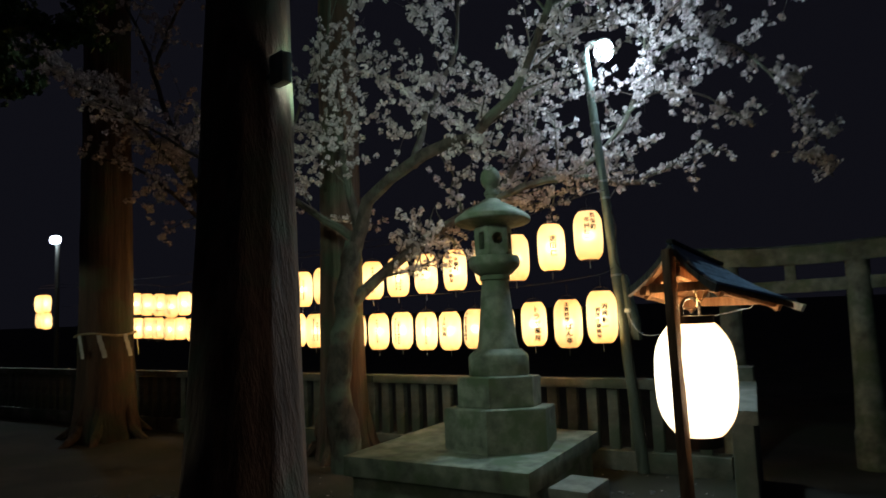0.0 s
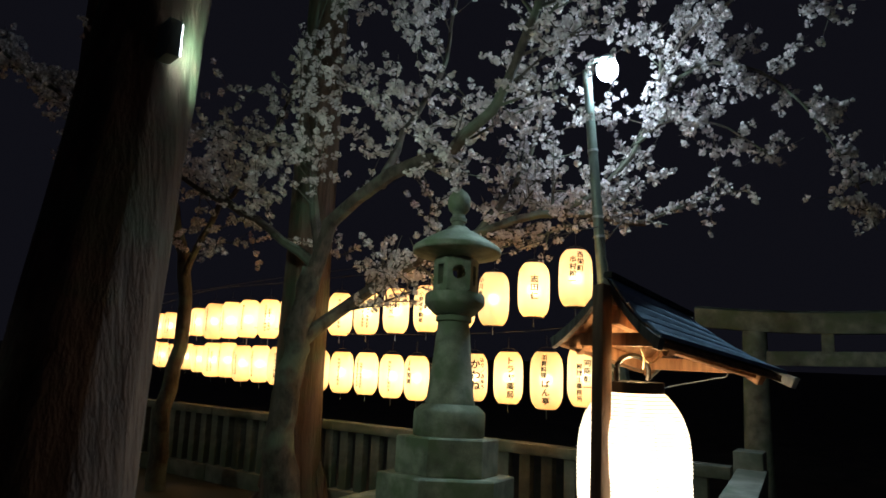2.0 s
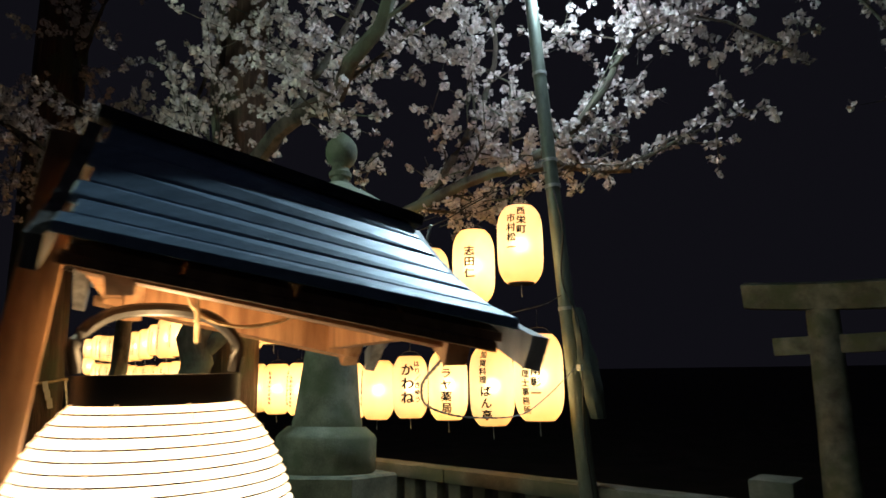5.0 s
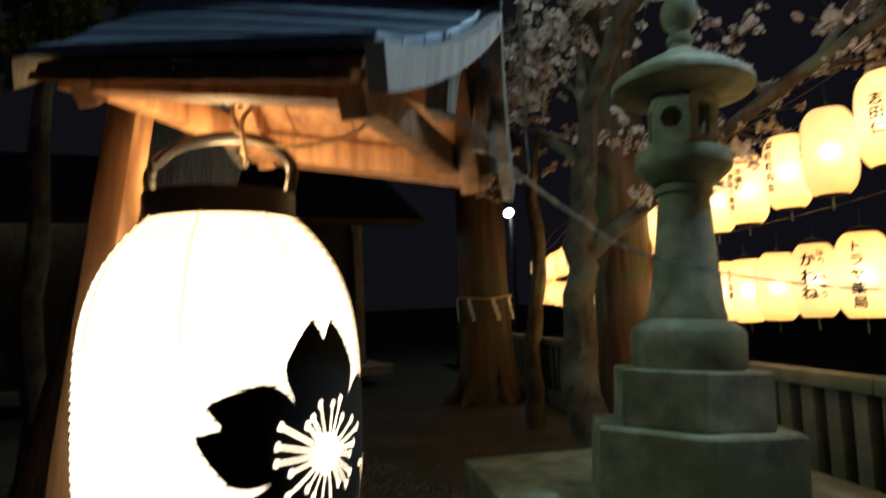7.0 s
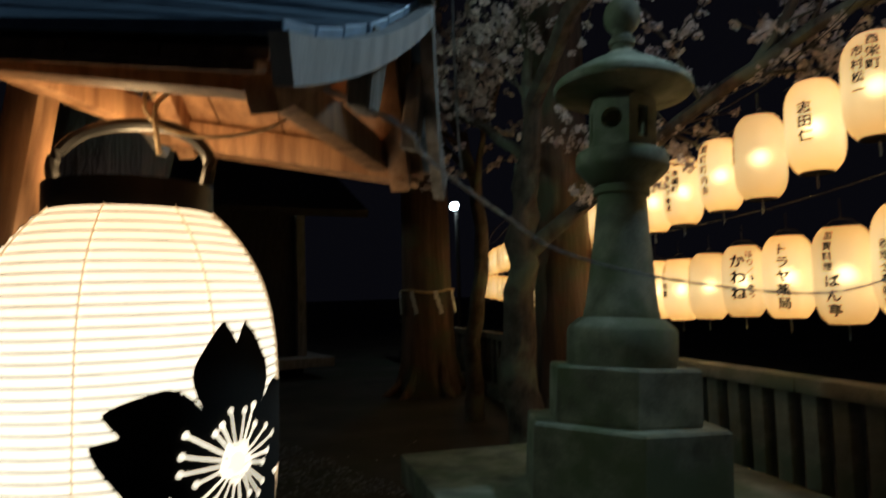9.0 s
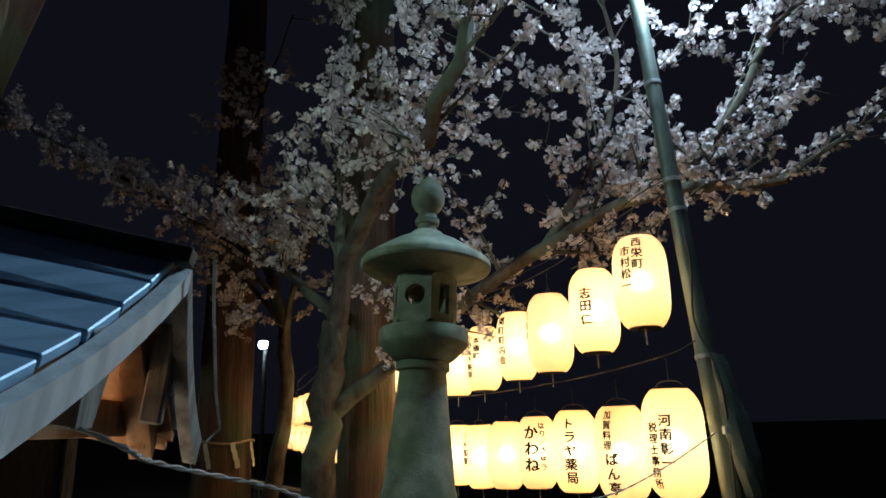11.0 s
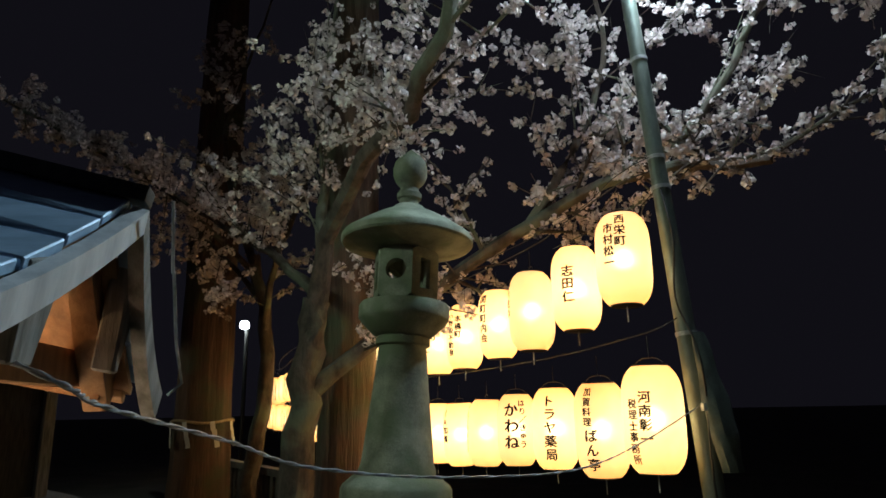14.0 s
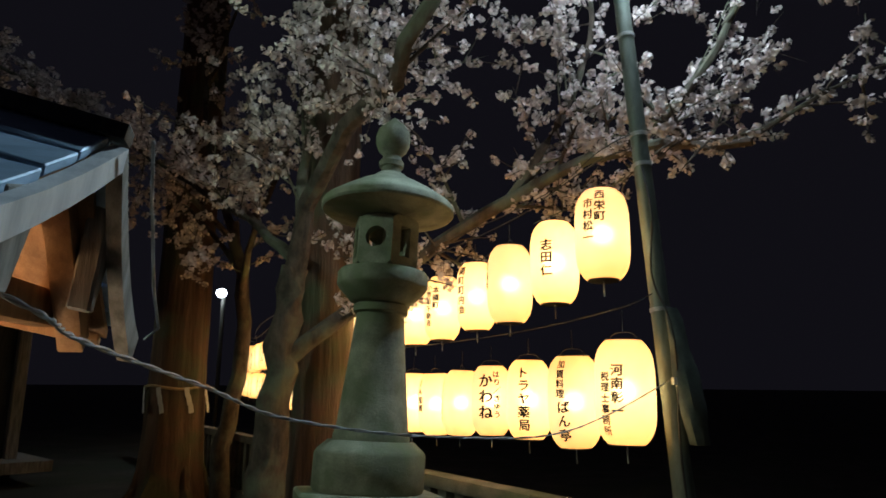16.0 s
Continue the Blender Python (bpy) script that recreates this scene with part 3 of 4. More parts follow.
    between(bm, stand_at(A0 + 0.02, 0, 1.63), stand_at(0.20, 0, 1.63), 0.04, 0.05, 0.004)
    part("hanging_rail", bm, WOOD, b)
    return b


build_stand()


def big_radius(u):
    return 0.187 * (1 - 0.40 * abs(u) ** 3.6 - 0.06 * u * u)


def build_big_lantern():
    b = base("large_paper_lantern", pose(*BIG, 0, 0, 0), "large lit ribbed paper lantern painted with a black cherry blossom", "lantern")
    half, ribs = 0.265, 44
    prof = []
    for i in range(ribs * 3 + 1):
        u = -1 + 2 * i / (ribs * 3)
        sag = (0, 0.0022, 0.0022)[i % 3]
        prof.append((big_radius(u) - sag, half * u))
    part("paper", lathe(prof, 64), BIGPAPER, b)
    ribm = bmesh.new()
    for i in range(1, ribs):
        u = -1 + 2 * i / ribs
        r = big_radius(u) + 0.0004
        tube(ribm, [Vector((r * math.cos(a), r * math.sin(a), half * u)) for a in [2 * math.pi * k / 64 for k in range(65)]], 0.0011, 5)
    part("rib", ribm, DARKWOOD, b, "thin dark bamboo hoops")
    for k in range(8):
        bm = bmesh.new()
        a = 2 * math.pi * (k + 0.35) / 8
        tube(bm, [Vector(((big_radius(u) + 0.001) * math.cos(a), (big_radius(u) + 0.001) * math.sin(a), half * u)) for u in [-1 + 2 * j / 30 for j in range(31)]], 0.0012, 5)
        part("seam", bm, SEAMPAPER, b)
    part("top_ring", hoop(0.097, 0.104, 0.262, 0.298, 40), BLACK, b, "black lacquered top hoop")
    part("bottom_ring", hoop(0.097, 0.104, -0.312, -0.262, 40), BLACK, b, "black lacquered bottom hoop")
    bm = bmesh.new()
    tube(bm, smooth_line([(-0.06, -0.08, 0.30), (-0.062, -0.082, 0.34), (-0.04, -0.05, 0.375), (0, 0, 0.385), (0.04, 0.05, 0.375), (0.062, 0.082, 0.34), (0.06, 0.08, 0.30)], 24), 0.009, 8)
    part("handle", bm, BLACK, b, "black bow handle")
    build_blossom(b, half)
    return b


def build_blossom(b, half):
    """A painted cherry blossom with notched petals and pale stamens."""
    FACE, CZ = radians(24), -0.042
    flower = new("painted_blossom")
    flower.parent = b

    def lay(bm, lift):
        for v in bm.verts:
            x, z = v.co.x, v.co.z
            u = max(-1, min(1, (z + CZ) / half))
            r = big_radius(u) + lift
            a = FACE + x / 0.187
            v.co = Vector((r * math.cos(a), r * math.sin(a), z + CZ))
    for k in range(5):
        ang = radians(88 + 72 * k)
        bm = bmesh.new()
        rows = []
        n = 16
        for i in range(n + 1):
            t = i / n
            rad = 0.022 + 0.146 * t
            w = 0.060 * math.sin(math.pi * (0.07 + 0.62 * t)) ** 0.85
            cols = []
            for j in range(13):
                s = -1 + 2 * j / 12
                notch = 0.030 * max(0, 1 - abs(s) * 3.2) * t ** 5
                rr = rad - notch - 0.045 * s * s * t * t
                cols.append(bm.verts.new((rr * math.cos(ang) - w * s * math.sin(ang), 0, rr * math.sin(ang) + w * s * math.cos(ang))))
            rows.append(cols)
        for r, q in zip(rows, rows[1:]):
            for j in range(12):
                bm.faces.new((r[j], r[j + 1], q[j + 1], q[j]))
        lay(bm, 0.0022)
        part("petal", bm, INK, flower, "black painted petal", smooth=False)
    rg = random.Random(9)
    for k in range(22):
        ang = 2 * math.pi * (k + rg.uniform(-0.2, 0.2)) / 22
        L = rg.uniform(0.045, 0.08)
        bm = bmesh.new()
        c, s = math.cos(ang), math.sin(ang)
        pts = []
        for i in range(7):
            rr = 0.01 + (L - 0.01) * i / 6
            w = 0.0014
            pts.append([bm.verts.new((rr * c - w * e * s, 0, rr * s + w * e * c)) for e in (-1, 1)])
        for p, q in zip(pts, pts[1:]):
            bm.faces.new((p[0], p[1], q[1], q[0]))
        ring = [bm.verts.new((L * c + 0.0042 * math.cos(a), 0, L * s + 0.0042 * math.sin(a))) for a in [2 * math.pi * i / 8 for i in range(8)]]
        bm.faces.new(ring)
        lay(bm, 0.0036)
        part("stamen", bm, BIGPAPER, flower, smooth=False)
    bm = bmesh.new()
    bm.faces.new([bm.verts.new((0.013 * math.cos(a), 0, 0.013 * math.sin(a))) for a in [2 * math.pi * i / 16 for i in range(16)]])
    lay(bm, 0.0038)
    part("blossom_heart", bm, BIGPAPER, flower, smooth=False)


build_big_lantern()


def build_twine():
    bm = bmesh.new()
    q = BIG + Vector((0.02, 0.02, 0.40))
    tube(bm, smooth_line([q + Vector((0, 0, 0.06)), q + Vector((0.012, -0.01, 0.0)), q + Vector((0.03, 0.02, -0.03)), q + Vector((0.06, 0.08, -0.035)), q + Vector((0.09, 0.15, -0.01)), q + Vector((0.11, 0.19, 0.05))], 30), 0.003, 6)
    tube(bm, smooth_line([q + Vector((0.012, 0, 0.02)), q + Vector((-0.01, 0.012, 0.05)), q + Vector((0.012, 0.02, 0.03)), q + Vector((0.02, 0.0, 0.0)), q + Vector((0.018, 0.006, -0.06))], 20), 0.0035, 6)
    return tagged(part("twine", bm, ROPE), "knotted straw twine hanging under the stand's roof", "rope")


build_twine()


def build_twisted_wire(points, n=260, r=0.0021):
    bm = bmesh.new()
    line = smooth_line(points, n)
    for ph in (0, math.pi):
        tube(bm, [q + Vector((0.7 * math.cos(ph + i * 0.55), 0.7 * math.cos(ph + i * 0.55), math.sin(ph + i * 0.55))) * r * 0.8 for i, q in enumerate(line)], r * 0.8, 6)
    return tagged(part("twisted_wire", bm, WIRE), "grey twisted wire slung from the stand to the lamp pole", "wire")


build_twisted_wire([stand_at(0.1, 0.2, 1.60), stand_at(0.29, 0.15, 1.55), stand_at(0.31, 0.06, 1.53), (1.64, 3.62, 1.475), (1.58, 3.85, 1.42), (1.56, 4.3, 1.365), (1.57, 4.95, 1.33), (1.59, 5.5, 1.38), (1.64, 6.16, 1.5)])


# ---- trees ----
def limb(bm, points, r0, r1, n=14, seg=9, wob=0.12):
    line = smooth_line(points, n)
    rg = random.Random(int(abs(points[0][0] * 1000 + points[-1][2] * 77)))
    line = [q + Vector((rg.uniform(-1, 1), rg.uniform(-1, 1), rg.uniform(-1, 1))) * min(0.03, r0 * 0.35) if 0 < i < n - 1 else q for i, q in enumerate(line)]
    tube(bm, line, [r0 + (r1 - r0) * (i / (n - 1)) ** 0.8 for i in range(n)], seg, wob)
    return line


def flower_template(rg):
    """One blossom: five petals, two triangles each, about 3 cm wide."""
    vs, fs = [], []
    for k in range(5):
        a = 2 * math.pi * k / 5
        i = len(vs)
        vs += [(0, 0, 0), (0.013 * math.cos(a - 0.55), 0.013 * math.sin(a - 0.55), 0.005), (0.0185 * math.cos(a), 0.0185 * math.sin(a), 0.004), (0.013 * math.cos(a + 0.55), 0.013 * math.sin(a + 0.55), 0.005)]
        fs += [(i, i + 1, i + 2), (i, i + 2, i + 3)]
    return np.array(vs), np.array(fs)


FLOWER_V, FLOWER_F = flower_template(None)


def random_turns(n, rs):
    q = rs.normal(size=(n, 4))
    q /= np.linalg.norm(q, axis=1)[:, None]
    w, x, y, z = q.T
    return np.stack([np.stack([1 - 2 * (y * y + z * z), 2 * (x * y - z * w), 2 * (x * z + y * w)], -1),
                     np.stack([2 * (x * y + z * w), 1 - 2 * (x * x + z * z), 2 * (y * z - x * w)], -1),
                     np.stack([2 * (x * z - y * w), 2 * (y * z + x * w), 1 - 2 * (x * x + y * y)], -1)], 1)


def blossoms(name, clumps, parent, mat, seed, per=12, spread=0.034, scale=0.9):
    """Clumps of blossoms at the places given, joined into one crown."""
    rs = np.random.RandomState(seed)
    c = np.repeat(np.array(clumps), per, axis=0)
    n = len(c)
    d = rs.normal(size=(n, 3))
    d /= np.linalg.norm(d, axis=1)[:, None]
    c = c + d * (spread * rs.uniform(0.5, 1.0, size=(n, 1)))
    sz = rs.uniform(0.75, 1.25, size=(n, 1, 1)) * scale
    v = np.einsum("nij,kj->nki", random_turns(n, rs), FLOWER_V) * sz + c[:, None, :]
    f = FLOWER_F[None] + (np.arange(n) * len(FLOWER_V))[:, None, None]
    v, f = v.reshape(-1, 3), f.reshape(-1, 3)
    me = bpy.data.meshes.new(name)
    me.vertices.add(len(v))
    me.vertices.foreach_set("co", v.ravel())
    me.loops.add(f.size)
    me.loops.foreach_set("vertex_index", f.ravel())
    me.polygons.add(len(f))
    me.polygons.foreach_set("loop_start", np.arange(len(f)) * 3)
    me.update(calc_edges=True)
    me.materials.append(mat)
    ob = new(name, me)
    ob.parent = parent
    ob["kind"] = "stuff"
    return ob


def grow(bm, line, rg, count, length, r, clumps, depth=1, up=0.35, start=0.25, dense=0.055):
    """Side twigs off a limb, with clumps of flowers along them."""
    for k in range(count):
        t = start + (1 - start) * (k + rg.random()) / count
        i = min(int(t * (len(line) - 1)), len(line) - 2)
        p = line[i].lerp(line[i + 1], rg.random())
        d = (line[i + 1] - line[i]).normalized()
        s = Vector((rg.gauss(0, 1), rg.gauss(0, 1), rg.gauss(0, 0.7) + up)).normalized()
        d = (d * 0.55 + s).normalized()
        L = length * rg.uniform(0.55, 1.15)
        bend = Vector((rg.gauss(0, 0.25), rg.gauss(0, 0.25), rg.gauss(0.0, 0.25)))
        pts = [p, p + d * L * 0.5 + bend * L * 0.2, p + (d + bend * 0.6).normalized() * L]
        n = 7
        tw = smooth_line(pts, n)
        tube(bm, tw, [r * (1 - 0.8 * j / (n - 1)) for j in range(n)], 5)
        if depth > 0:
            grow(bm, tw, rg, max(2, int(count * 0.5)), length * 0.5, r * 0.5, clumps, depth - 1, up * 0.7, 0.2, dense)
        m = int(L / dense)
        for j in range(m):
            if rg.random() < 0.72:
                u = 0.25 + 0.75 * (j + rg.random()) / m
                a = min(int(u * (n - 1)), n - 2)
                q = tw[a].lerp(tw[a + 1], u * (n - 1) - a)
                clumps.append(q + Vector((rg.gauss(0, 0.018), rg.gauss(0, 0.018), rg.gauss(0, 0.018))))


def cherry(name, trunk_points, r0, r1, limbs, seed, label, per=12, dense=0.06, scale=1.0):
    b = base(name, pose(0, 0, 0), label, "tree")
    rg = random.Random(seed)
    bm = bmesh.new()
    clumps = []
    limb(bm, trunk_points, r0, r1, 14, 14, 0.16)
    part("trunk", bm, BARK, b)
    for pts, a, c, count, length, depth, start in limbs:
        bm = bmesh.new()
        line = limb(bm, pts, a, c)
        part("limb", bm, BARK, b)
        if count:
            bm = bmesh.new()
            grow(bm, line, rg, count, length, max(0.006, c * 0.6), clumps, depth, 0.3, start, dense)
            part("twig", bm, BARK, b)["kind"] = "stuff"
    blossoms("crown", clumps, b, PETAL, seed, per, scale=scale * 0.88)
    print(name, len(clumps))
    return b


cherry("cherry_tree", [(-1.16, 6.44, -0.1), (-1.2, 6.46, 0.7), (-1.15, 6.42, 1.5), (-1.0, 6.4, 2.3)], 0.16, 0.10, [
    ([(-1.0, 6.4, 2.25), (-0.78, 6.3, 2.75), (-0.1, 5.95, 3.08), (0.4, 5.75, 3.22), (0.75, 5.55, 3.6), (1.0, 5.35, 4.1), (1.15, 5.2, 4.8)], 0.08, 0.025, 13, 0.85, 1, 0.35),
    ([(-1.12, 6.42, 1.6), (-0.6, 6.8, 2.15), (0.4, 7.05, 2.76), (1.2, 7.0, 2.95), (2.0, 6.92, 2.84)], 0.07, 0.03, 18, 0.85, 1, 0.15),
    ([(-0.95, 6.4, 2.4), (-1.15, 6.6, 3.3), (-1.35, 6.8, 4.2), (-1.3, 6.9, 5.4)], 0.055, 0.015, 14, 1.0, 1, 0.1),
    ([(-0.3, 6.05, 2.98), (-0.2, 6.4, 3.6), (0.1, 6.6, 4.3), (0.2, 6.7, 5.2)], 0.045, 0.012, 12, 0.9, 1, 0.1),
    ([(0.4, 7.05, 2.75), (0.8, 7.1, 3.3), (1.0, 7.2, 4.0), (0.9, 7.3, 4.8)], 0.04, 0.012, 12, 0.85, 1, 0.1),
    ([(1.1, 7.0, 2.93), (1.55, 7.0, 3.15), (1.9, 6.95, 3.55), (2.1, 6.9, 4.1), (2.15, 6.9, 4.8)], 0.04, 0.012, 12, 0.7, 1, 0.1),
    ([(-1.0, 6.4, 2.35), (-1.7, 6.5, 2.8), (-2.5, 6.6, 3.2), (-3.3, 6.5, 3.7)], 0.05, 0.012, 14, 0.8, 1, 0.15),
    ([(2.05, 6.9, 3.95), (2.5, 6.9, 4.35), (3.1, 6.85, 4.2), (3.6, 6.8, 3.5), (3.86, 6.75, 2.75)], 0.025, 0.006, 24, 0.34, 1, 0.05),
    ([(2.1, 6.9, 4.2), (2.4, 6.6, 4.6), (2.9, 6.3, 4.75), (3.6, 6.1, 4.5)], 0.022, 0.006, 14, 0.5, 1, 0.05),
    ([(1.9, 6.95, 3.6), (2.2, 6.7, 3.75), (2.6, 6.5, 3.6), (2.95, 6.4, 3.3)], 0.018, 0.006, 12, 0.35, 1, 0.1),
    ([(1.0, 5.35, 4.15), (1.5, 5.5, 4.4), (2.1, 5.6, 4.6), (2.7, 5.6, 4.7)], 0.022, 0.008, 12, 0.5, 1, 0.1),
], 11, "blossoming cherry tree with dark spreading limbs and pale pink flowers", dense=0.068)
cherry("cherry_tree", [(-3.1, 7.62, -0.1), (-3.12, 7.65, 0.9), (-3.05, 7.75, 2.0), (-3.3, 7.72, 3.2)], 0.11, 0.06, [
    ([(-3.3, 7.72, 3.1), (-3.7, 7.6, 4.2), (-4.1, 7.8, 5.2), (-4.6, 7.9, 6.2)], 0.05, 0.012, 10, 0.8, 1, 0.1),
    ([(-3.9, 7.7, 4.9), (-3.6, 7.7, 5.6), (-3.0, 7.6, 6.4)], 0.03, 0.01, 7, 0.6, 1, 0.1),
    ([(-3.1, 7.74, 2.3), (-2.6, 7.4, 3.0), (-2.0, 7.2, 3.6), (-1.6, 7.1, 4.4)], 0.045, 0.012, 13, 0.8, 1, 0.1),
    ([(-3.28, 7.72, 3.0), (-3.46, 6.6, 3.75), (-3.9, 5.95, 4.15), (-4.4, 5.2, 4.6)], 0.035, 0.01, 40, 0.26, 1, 0.12),
    ([(-3.24, 7.72, 2.75), (-3.9, 7.6, 3.4), (-4.6, 7.7, 3.7)], 0.035, 0.01, 9, 0.6, 1, 0.1),
], 12, "slender blossoming cherry tree with thin trunk beside the lantern strings", dense=0.068)


def cedar(place, radius, height, lean, label, name="cedar_tree", seg=40):
    b = base(name, pose(*place), label, "tree")
    bm = bmesh.new()
    n = 26
    line = [Vector((lean[0] * k / n * height, lean[1] * k / n * height, -0.15 + height * k / (n - 1))) for k in range(n)]
    rad = [radius * (1 + 0.35 * math.exp(-k * height / n * 2.2)) * (1 - 0.35 * k / n) for k in range(n)]
    tube(bm, line, rad, seg, 0.05, 0.028, 11)
    part("trunk", bm, CEDAR, b)
    rg = random.Random(int(radius * 1000 + abs(place[0]) * 100))
    for k in range(6):
        a = 2 * math.pi * (k + rg.uniform(-0.3, 0.3)) / 6
        d = Vector((math.cos(a), math.sin(a), 0))
        bm = bmesh.new()
        tube(bm, smooth_line([d * radius * 0.9 + Vector((0, 0, 0.5)), d * radius * 1.15 + Vector((0, 0, 0.18)), d * radius * 1.7 + Vector((0, 0, 0.02)), d * radius * 2.2 + Vector((0, 0, -0.08))], 8), [0.06, 0.085, 0.08, 0.07, 0.06, 0.05, 0.04, 0.02], 8, 0.15)
        part("root", bm, CEDAR, b)
    return b


cedar((-0.774, 3.016, 0), 0.313, 9.5, (-0.083, 0.248), "massive leaning dark cedar trunk with furrowed stringy bark")
cedar((-1.36, 7.14, 0), 0.25, 11, (0.008, 0), "reddish cedar trunk lit warm by the lantern strings")
cedar((-5.1, 8.5, 0), 0.36, 12, (0, 0), "old cedar trunk tied with a rope and white paper streamers")


# ---- stone fence ----
FENCE_A = Vector((2.42, 5.92, 0))
FENCE_DIR = Vector((-0.918, 0.397, 0))


def fence_at(s, z, off=0.12):
    q = FENCE_A + FENCE_DIR * s + Vector((0.397, 0.918, 0)) * off
    q.z = z
    return q


def build_fence():
    b = base("stone_fence", pose(0, 0, 0), "low weathered stone fence with a flat rail on square balusters", "fence")
    n = 7
    L = 13.5
    for k in range(n):
        s0, s1 = L * k / n, L * (k + 1) / n
        bm = bmesh.new()
        between(bm, fence_at(s0 + 0.004, 0.80), fence_at(s1 - 0.004, 0.80), 0.15, 0.09, 0.012)
        part("rail", bm, CONCRETE, b)
        bm = bmesh.new()
        between(bm, fence_at(s0 + 0.004, 0.08), fence_at(s1 - 0.004, 0.08), 0.20, 0.2, 0.012)
        part("kerb", bm, CONCRETE, b)
    me = None
    s = 0.22
    i = 0
    while s < L:
        if me is None:
            bm = boxed((0.105, 0.09, 0.58), None, 0.008)
            ob = part("baluster", bm, CONCRETE, b)
            me = ob.data
        else:
            ob = new("baluster", me)
            ob.parent = b
        ob.matrix_basis = Matrix.Translation(fence_at(s, 0.467)) @ pose(0, 0, 0, 0, 0, 156.6)
        s += 0.205
        i += 1
    bm = boxed((0.2, 0.2, 1.02), Matrix.Translation(fence_at(-0.12, 0.46)) @ pose(0, 0, 0, 0, 0, 156.6), 0.015)
    part("end_post", bm, CONCRETE, b)
    return b


build_fence()


def build_stair_wall():
    b = base("stair_wall", pose(0, 0, 0), "low pale concrete wall with a flat coping", "wall")
    bm = bmesh.new()
    p = fence_at(-0.12, 0.80)
    between(bm, p + Vector((0.0, -0.05, 0.0)), p + Vector((-0.5, -1.5, -0.02)), 0.2, 0.1, 0.012)
    part("coping", bm, CONCRETE, b)
    bm = bmesh.new()
    between(bm, p + Vector((0.0, -0.05, -0.44)), p + Vector((-0.5, -1.5, -0.44)), 0.14, 0.78, 0.012)
    part("wall_body", bm, CONCRETE, b)
    return b


build_stair_wall()


# ---- torii ----
def build_torii():
    b = base("stone_torii", pose(0, 0, 0), "grey stone torii gate standing in the dark beyond the fence", "torii gate")
    c1, c2 = Vector((3.6, 9.45, 0)), Vector((5.05, 8.88, 0))
    d = (c2 - c1).normalized()
    for c in (c1, c2):
        bm = lathe([(0.21, -0.75), (0.21, -0.2), (0.19, -0.17), (0.165, 0.35), (0.15, 1.0), (0.14, 2.0)], 28)
        bmesh.ops.transform(bm, matrix=Matrix.Translation(c), verts=bm.verts)
        part("column", bm, STONE, b)
    bm = bmesh.new()
    between(bm, c1 - d * 0.45 + Vector((0, 0, 1.66)), c2 + d * 0.45 + Vector((0, 0, 1.72)), 0.14, 0.17, 0.012)
    part("tie_beam", bm, STONE, b)
    bm = bmesh.new()
    m = (c1 + c2) / 2
    between(bm, m + Vector((0, 0, 1.75)), m + Vector((0, 0, 1.99)), 0.16, 0.13, 0.01, side=d)
    part("strut", bm, STONE, b)
    bm = bmesh.new()
    n = 12
    prev = None
    for i in range(n + 1):
        u = -1 + 2 * i / n
        q = m + d * u * 1.45 + Vector((0, 0, 2.09 + 0.07 * u * u))
        nrm = Vector((-d.y, d.x, 0))
        cur = [bm.verts.new(q + nrm * a + Vector((0, 0, h))) for a, h in ((-0.12, -0.11), (0.12, -0.11), (0.17, 0.12), (0.0, 0.16), (-0.17, 0.12))]
        if prev:
            for k in range(5):
                bm.faces.new((prev[k], prev[(k + 1) % 5], cur[(k + 1) % 5], cur[k]))
        else:
            bm.faces.new(cur)
        prev = cur
    bm.faces.new(list(reversed(prev)))
    bmesh.ops.recalc_face_normals(bm, faces=bm.faces)
    part("top_beam", bm, STONE, b, smooth=False)
    return b


build_torii()


# ---- rope and paper streamers on the old cedar ----
def build_shimenawa():
    b = base("sacred_rope", pose(-5.1, 8.5, 1.42), "straw rope with white zigzag paper streamers round a cedar trunk", "rope")
    bm = bmesh.new()
    tube(bm, [Vector((0.38 * math.cos(a), 0.38 * math.sin(a), 0.02 * math.sin(3 * a))) for a in [2 * math.pi * k / 48 for k in range(49)]], 0.018, 8)
    part("rope", bm, ROPE, b)
    for a in (-1.9, -1.2, -0.35, 0.4):
        bm = bmesh.new()
        q = Vector((0.4 * math.cos(a), 0.4 * math.sin(a), 0))
        t = Vector((-math.sin(a), math.cos(a), 0))
        o = Vector((math.cos(a), math.sin(a), 0))
        for k in range(3):
            off = t * 0.03 * k
            z = -0.10 * k
            between(bm, q + off + o * 0.004 * k + Vector((0, 0, z)), q + off + t * 0.02 + o * 0.004 * k + Vector((0, 0, z - 0.11)), 0.06, 0.002, 0, side=o)
        part("paper_streamer", bm, WHITEPAPER, b, smooth=False)
    return b


build_shimenawa()


# ---- flood lamp on the big cedar ----
def build_flood():
    b = base("flood_lamp", pose(*FLOOD), "glowing white flood lamp fixed high beside the cedar", "lamp")
    bm = boxed((0.14, 0.07, 0.19), pose(0, 0, 0, 0, 0, -36.9), 0.01)
    part("housing", bm, STEEL, b)
    bm = bmesh.new()
    between(bm, (-0.02, 0.0, -0.02), (-0.16, 0.1, -0.03), 0.03, 0.03, 0.003)
    part("bracket", bm, STEEL, b)
    bm = boxed((0.125, 0.01, 0.17), pose(0.0192, 0.0256, 0, 0, 0, -36.9), 0.002)
    g = part("lens", bm, FLOODGLOW, b, "glowing lens")
    g.visible_shadow = False
    return b


build_flood()


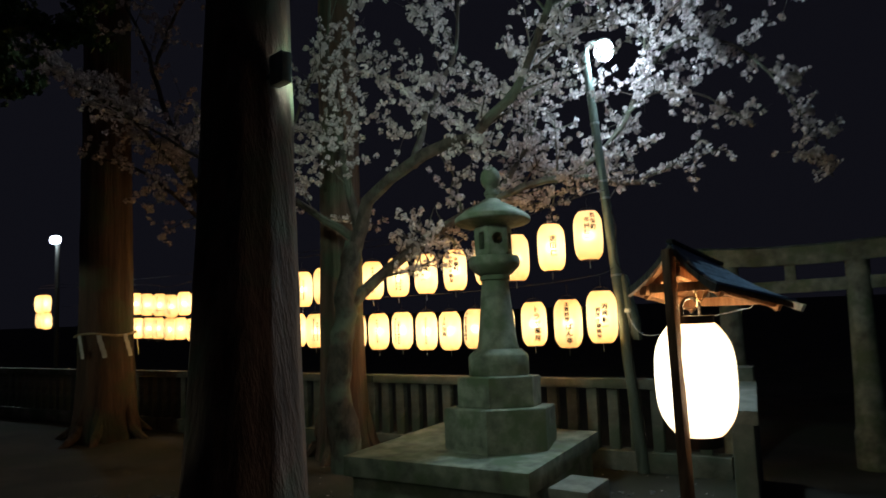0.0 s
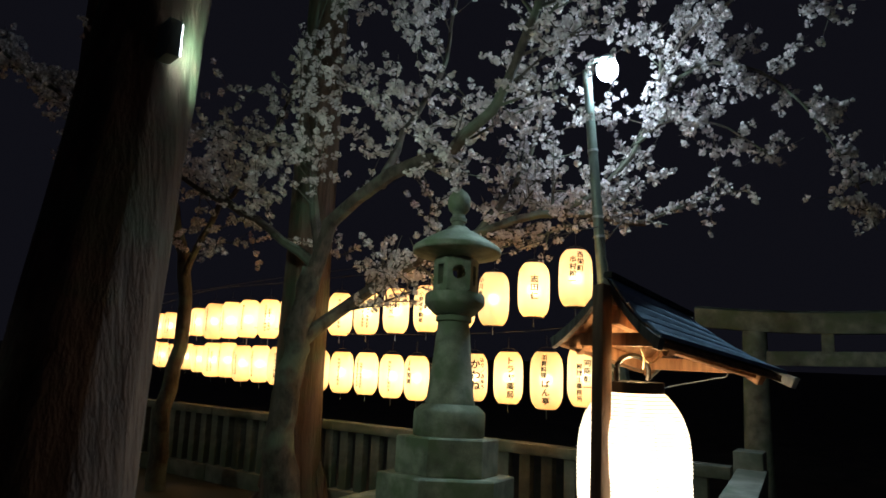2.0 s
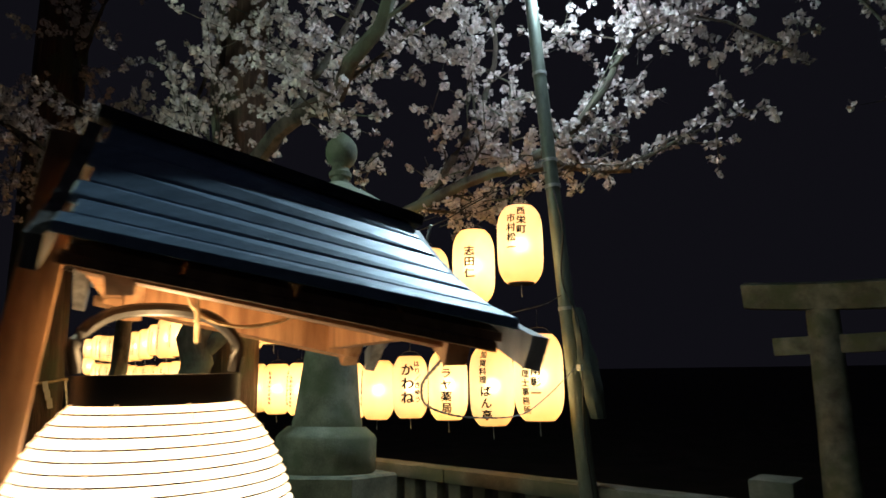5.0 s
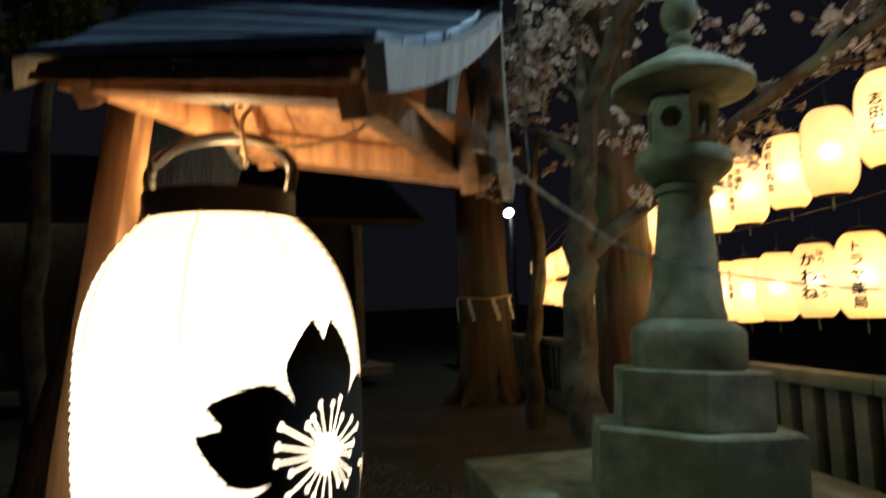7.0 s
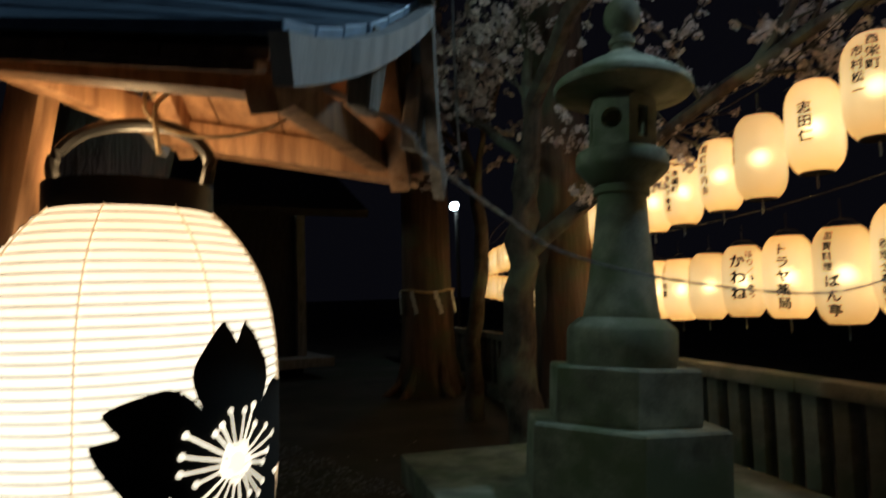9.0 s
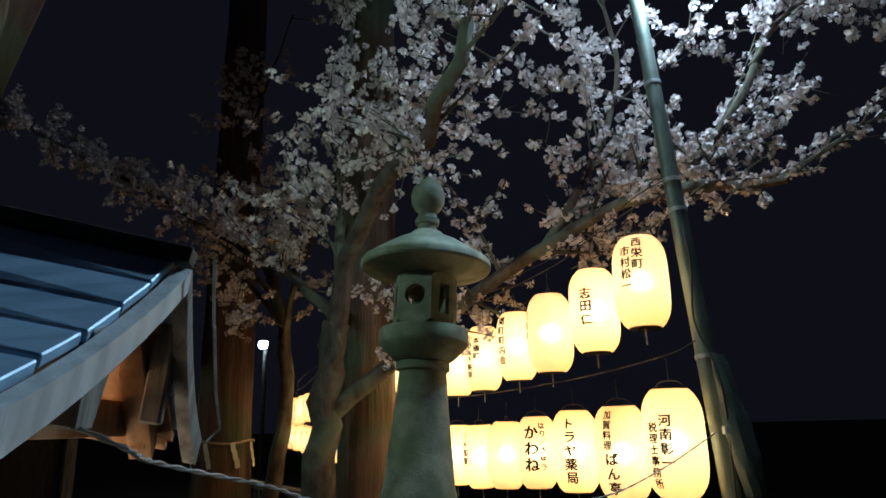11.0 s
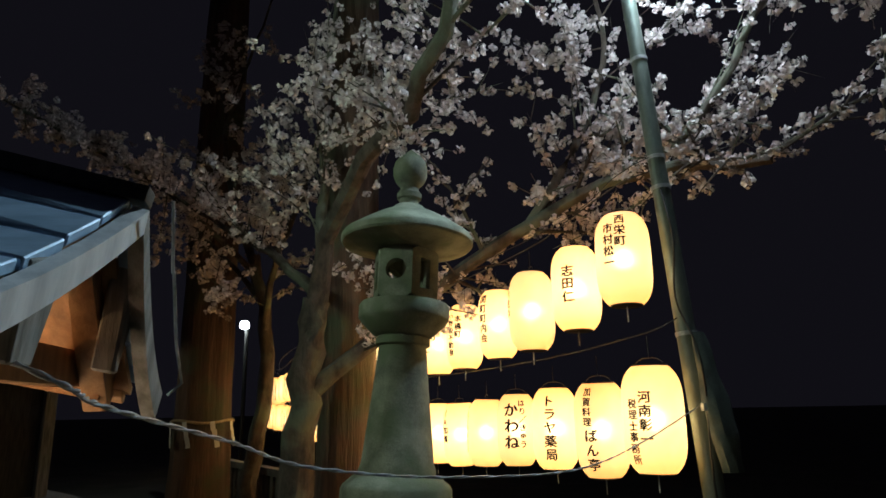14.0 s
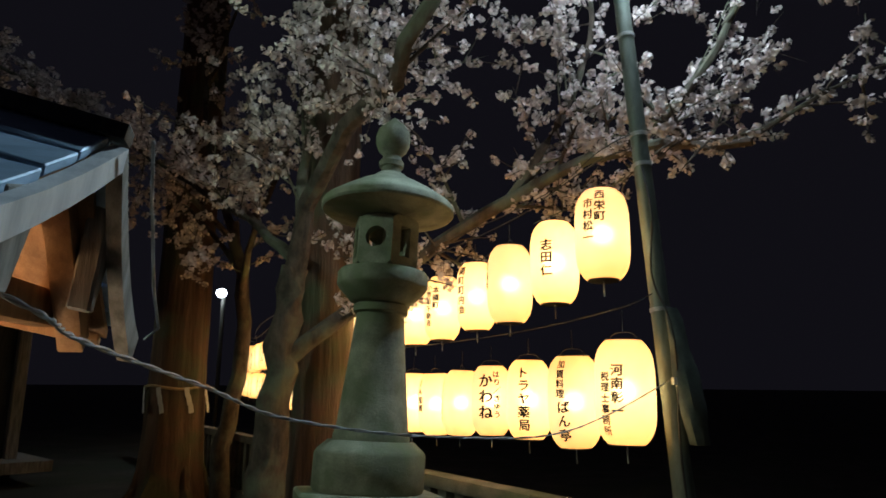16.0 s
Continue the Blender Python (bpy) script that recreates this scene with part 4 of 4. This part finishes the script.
def far_lamp(place, label, watts, colour):
    b = base("street_lamp", pose(*place), label, "street lamp")
    gx, gy = place[0], place[1]
    bm = bmesh.new()
    tube(bm, [Vector((0, 0.06, -place[2] - 0.1)), Vector((0, 0.06, 0.02))], 0.04, 10)
    part("pole", bm, DARKWOOD, b)
    part("bulb", lathe([(0.02, -0.08), (0.075, -0.06), (0.095, 0.0), (0.075, 0.06), (0.02, 0.08)], 20), LED, b, "glowing white bulb").visible_shadow = False
    lamp_light("street_lamp_light", (place[0], place[1] - 0.13, place[2]), watts, colour, 0.1)
    return b


far_lamp((-8.16, 11.56, 3.21), "distant lit lamp on a slim pole among trees", 18, (0.72, 0.92, 1.0))
far_lamp((-9.7, 3.44, 3.0), "distant lit lamp on a slim pole beside the hall", 140, (0.92, 1.0, 0.66))


def build_offering_stone():
    b = base("stone_block", pose(1.0, 4.72, 0, 0, 0, 62), "low pale stone block set before the plinth", "stone")
    bm = boxed((0.42, 0.3, 0.32), pose(0, 0, 0.15), 0.02)
    part("block", bm, CONCRETE, b)
    return b


build_offering_stone()


# ---- dark hall ----
def build_hall():
    b = base("shrine_hall", pose(-9.2, 5.4, 0, 0, 0, 80), "dark old wooden shrine hall in deep shade behind the trees", "building")
    for x0, x1 in ((-3.0, -0.5), (0.5, 3.0)):
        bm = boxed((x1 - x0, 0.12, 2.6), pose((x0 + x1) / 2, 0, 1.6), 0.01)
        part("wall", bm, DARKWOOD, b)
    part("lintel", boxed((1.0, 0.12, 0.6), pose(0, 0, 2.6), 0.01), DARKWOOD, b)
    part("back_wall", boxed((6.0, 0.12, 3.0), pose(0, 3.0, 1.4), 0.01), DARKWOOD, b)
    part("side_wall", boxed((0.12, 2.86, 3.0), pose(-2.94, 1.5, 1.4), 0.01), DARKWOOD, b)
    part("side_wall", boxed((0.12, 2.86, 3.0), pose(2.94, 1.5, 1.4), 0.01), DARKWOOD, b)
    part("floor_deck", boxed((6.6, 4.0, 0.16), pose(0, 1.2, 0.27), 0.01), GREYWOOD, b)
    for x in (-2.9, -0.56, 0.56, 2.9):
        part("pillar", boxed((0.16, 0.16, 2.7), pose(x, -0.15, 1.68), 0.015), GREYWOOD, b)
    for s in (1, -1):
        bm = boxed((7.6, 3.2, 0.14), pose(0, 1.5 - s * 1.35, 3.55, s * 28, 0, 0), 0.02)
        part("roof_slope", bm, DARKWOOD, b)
    return b


build_hall()


# ---- evergreen foliage by the flood lamp ----
def build_evergreen():
    b = base("evergreen_tree", pose(0, 0, 0), "evergreen tree with bright green leaves lit by the flood lamp", "tree")
    rg = random.Random(31)
    bm = bmesh.new()
    limb(bm, [(-2.75, 3.0, -0.1), (-2.7, 3.0, 1.6), (-2.6, 3.05, 3.0), (-2.5, 3.1, 4.4)], 0.10, 0.04)
    part("trunk", bm, BARK, b)
    clumps = []
    for k in range(7):
        bm = bmesh.new()
        a = rg.uniform(0, 6.3)
        z = rg.uniform(3.0, 4.2)
        p = Vector((-2.58, 3.07, z))
        line = limb(bm, [p, p + Vector((0.35 * math.cos(a), 0.35 * math.sin(a), 0.12)), p + Vector((0.7 * math.cos(a), 0.7 * math.sin(a), 0.1))], 0.025, 0.008, 8, 6)
        grow(bm, line, rg, 7, 0.4, 0.006, clumps, 1, 0.2, 0.2, 0.04)
        part("limb", bm, BARK, b)
    blossoms("leaves", clumps, b, LEAF, 5, 10, 0.06, 1.5)
    return b


build_evergreen()


# ---- gravel and fallen petals ----
def scatter(name, places, sizes, mat, seed, label, category, flat=0.6):
    rs = np.random.RandomState(seed)
    tv = np.array([(1, 0, 0), (-1, 0, 0), (0, 1, 0), (0, -1, 0), (0, 0, 1), (0, 0, -1)], float)
    tf = np.array([(0, 2, 4), (2, 1, 4), (1, 3, 4), (3, 0, 4), (2, 0, 5), (1, 2, 5), (3, 1, 5), (0, 3, 5)])
    n = len(places)
    v = np.einsum("nij,kj->nki", random_turns(n, rs), tv) * (sizes[:, None, None] * rs.uniform(0.7, 1.3, size=(n, 6, 1)))
    v[:, :, 2] *= flat
    v += np.array(places)[:, None, :]
    f = (tf[None] + (np.arange(n) * 6)[:, None, None]).reshape(-1, 3)
    v = v.reshape(-1, 3)
    me = bpy.data.meshes.new(name)
    me.from_pydata(v.tolist(), [], f.tolist())
    me.materials.append(mat)
    return tagged(new(name, me), label, category, kind="stuff")


rs = np.random.RandomState(3)
gp = []
while len(gp) < 9000:
    x, y = rs.uniform(-4.5, 2.6), rs.uniform(1.6, 5.6)
    if noise.noise((x * 0.7, y * 0.7, 3)) > -0.15 and (x - 0.235) ** 2 + (y - 5.485) ** 2 > 0.8:
        gp.append((x, y, ground_height(x, y) + 0.004))
scatter("gravel", gp, rs.uniform(0.008, 0.022, size=len(gp)), GRAVEL, 8, "loose grey gravel strewn over the dark earth", "gravel")
fp = [(x, y, ground_height(x, y) + 0.006) for x, y in zip(rs.uniform(-3, 2.2, 260), rs.uniform(2.5, 7.0, 260)) if (x - 0.235) ** 2 + (y - 5.485) ** 2 > 1.3]
scatter("fallen_petals", fp, rs.uniform(0.006, 0.012, size=len(fp)), PETAL, 9, "pale fallen cherry petals on the dark ground", "petals", 0.15)
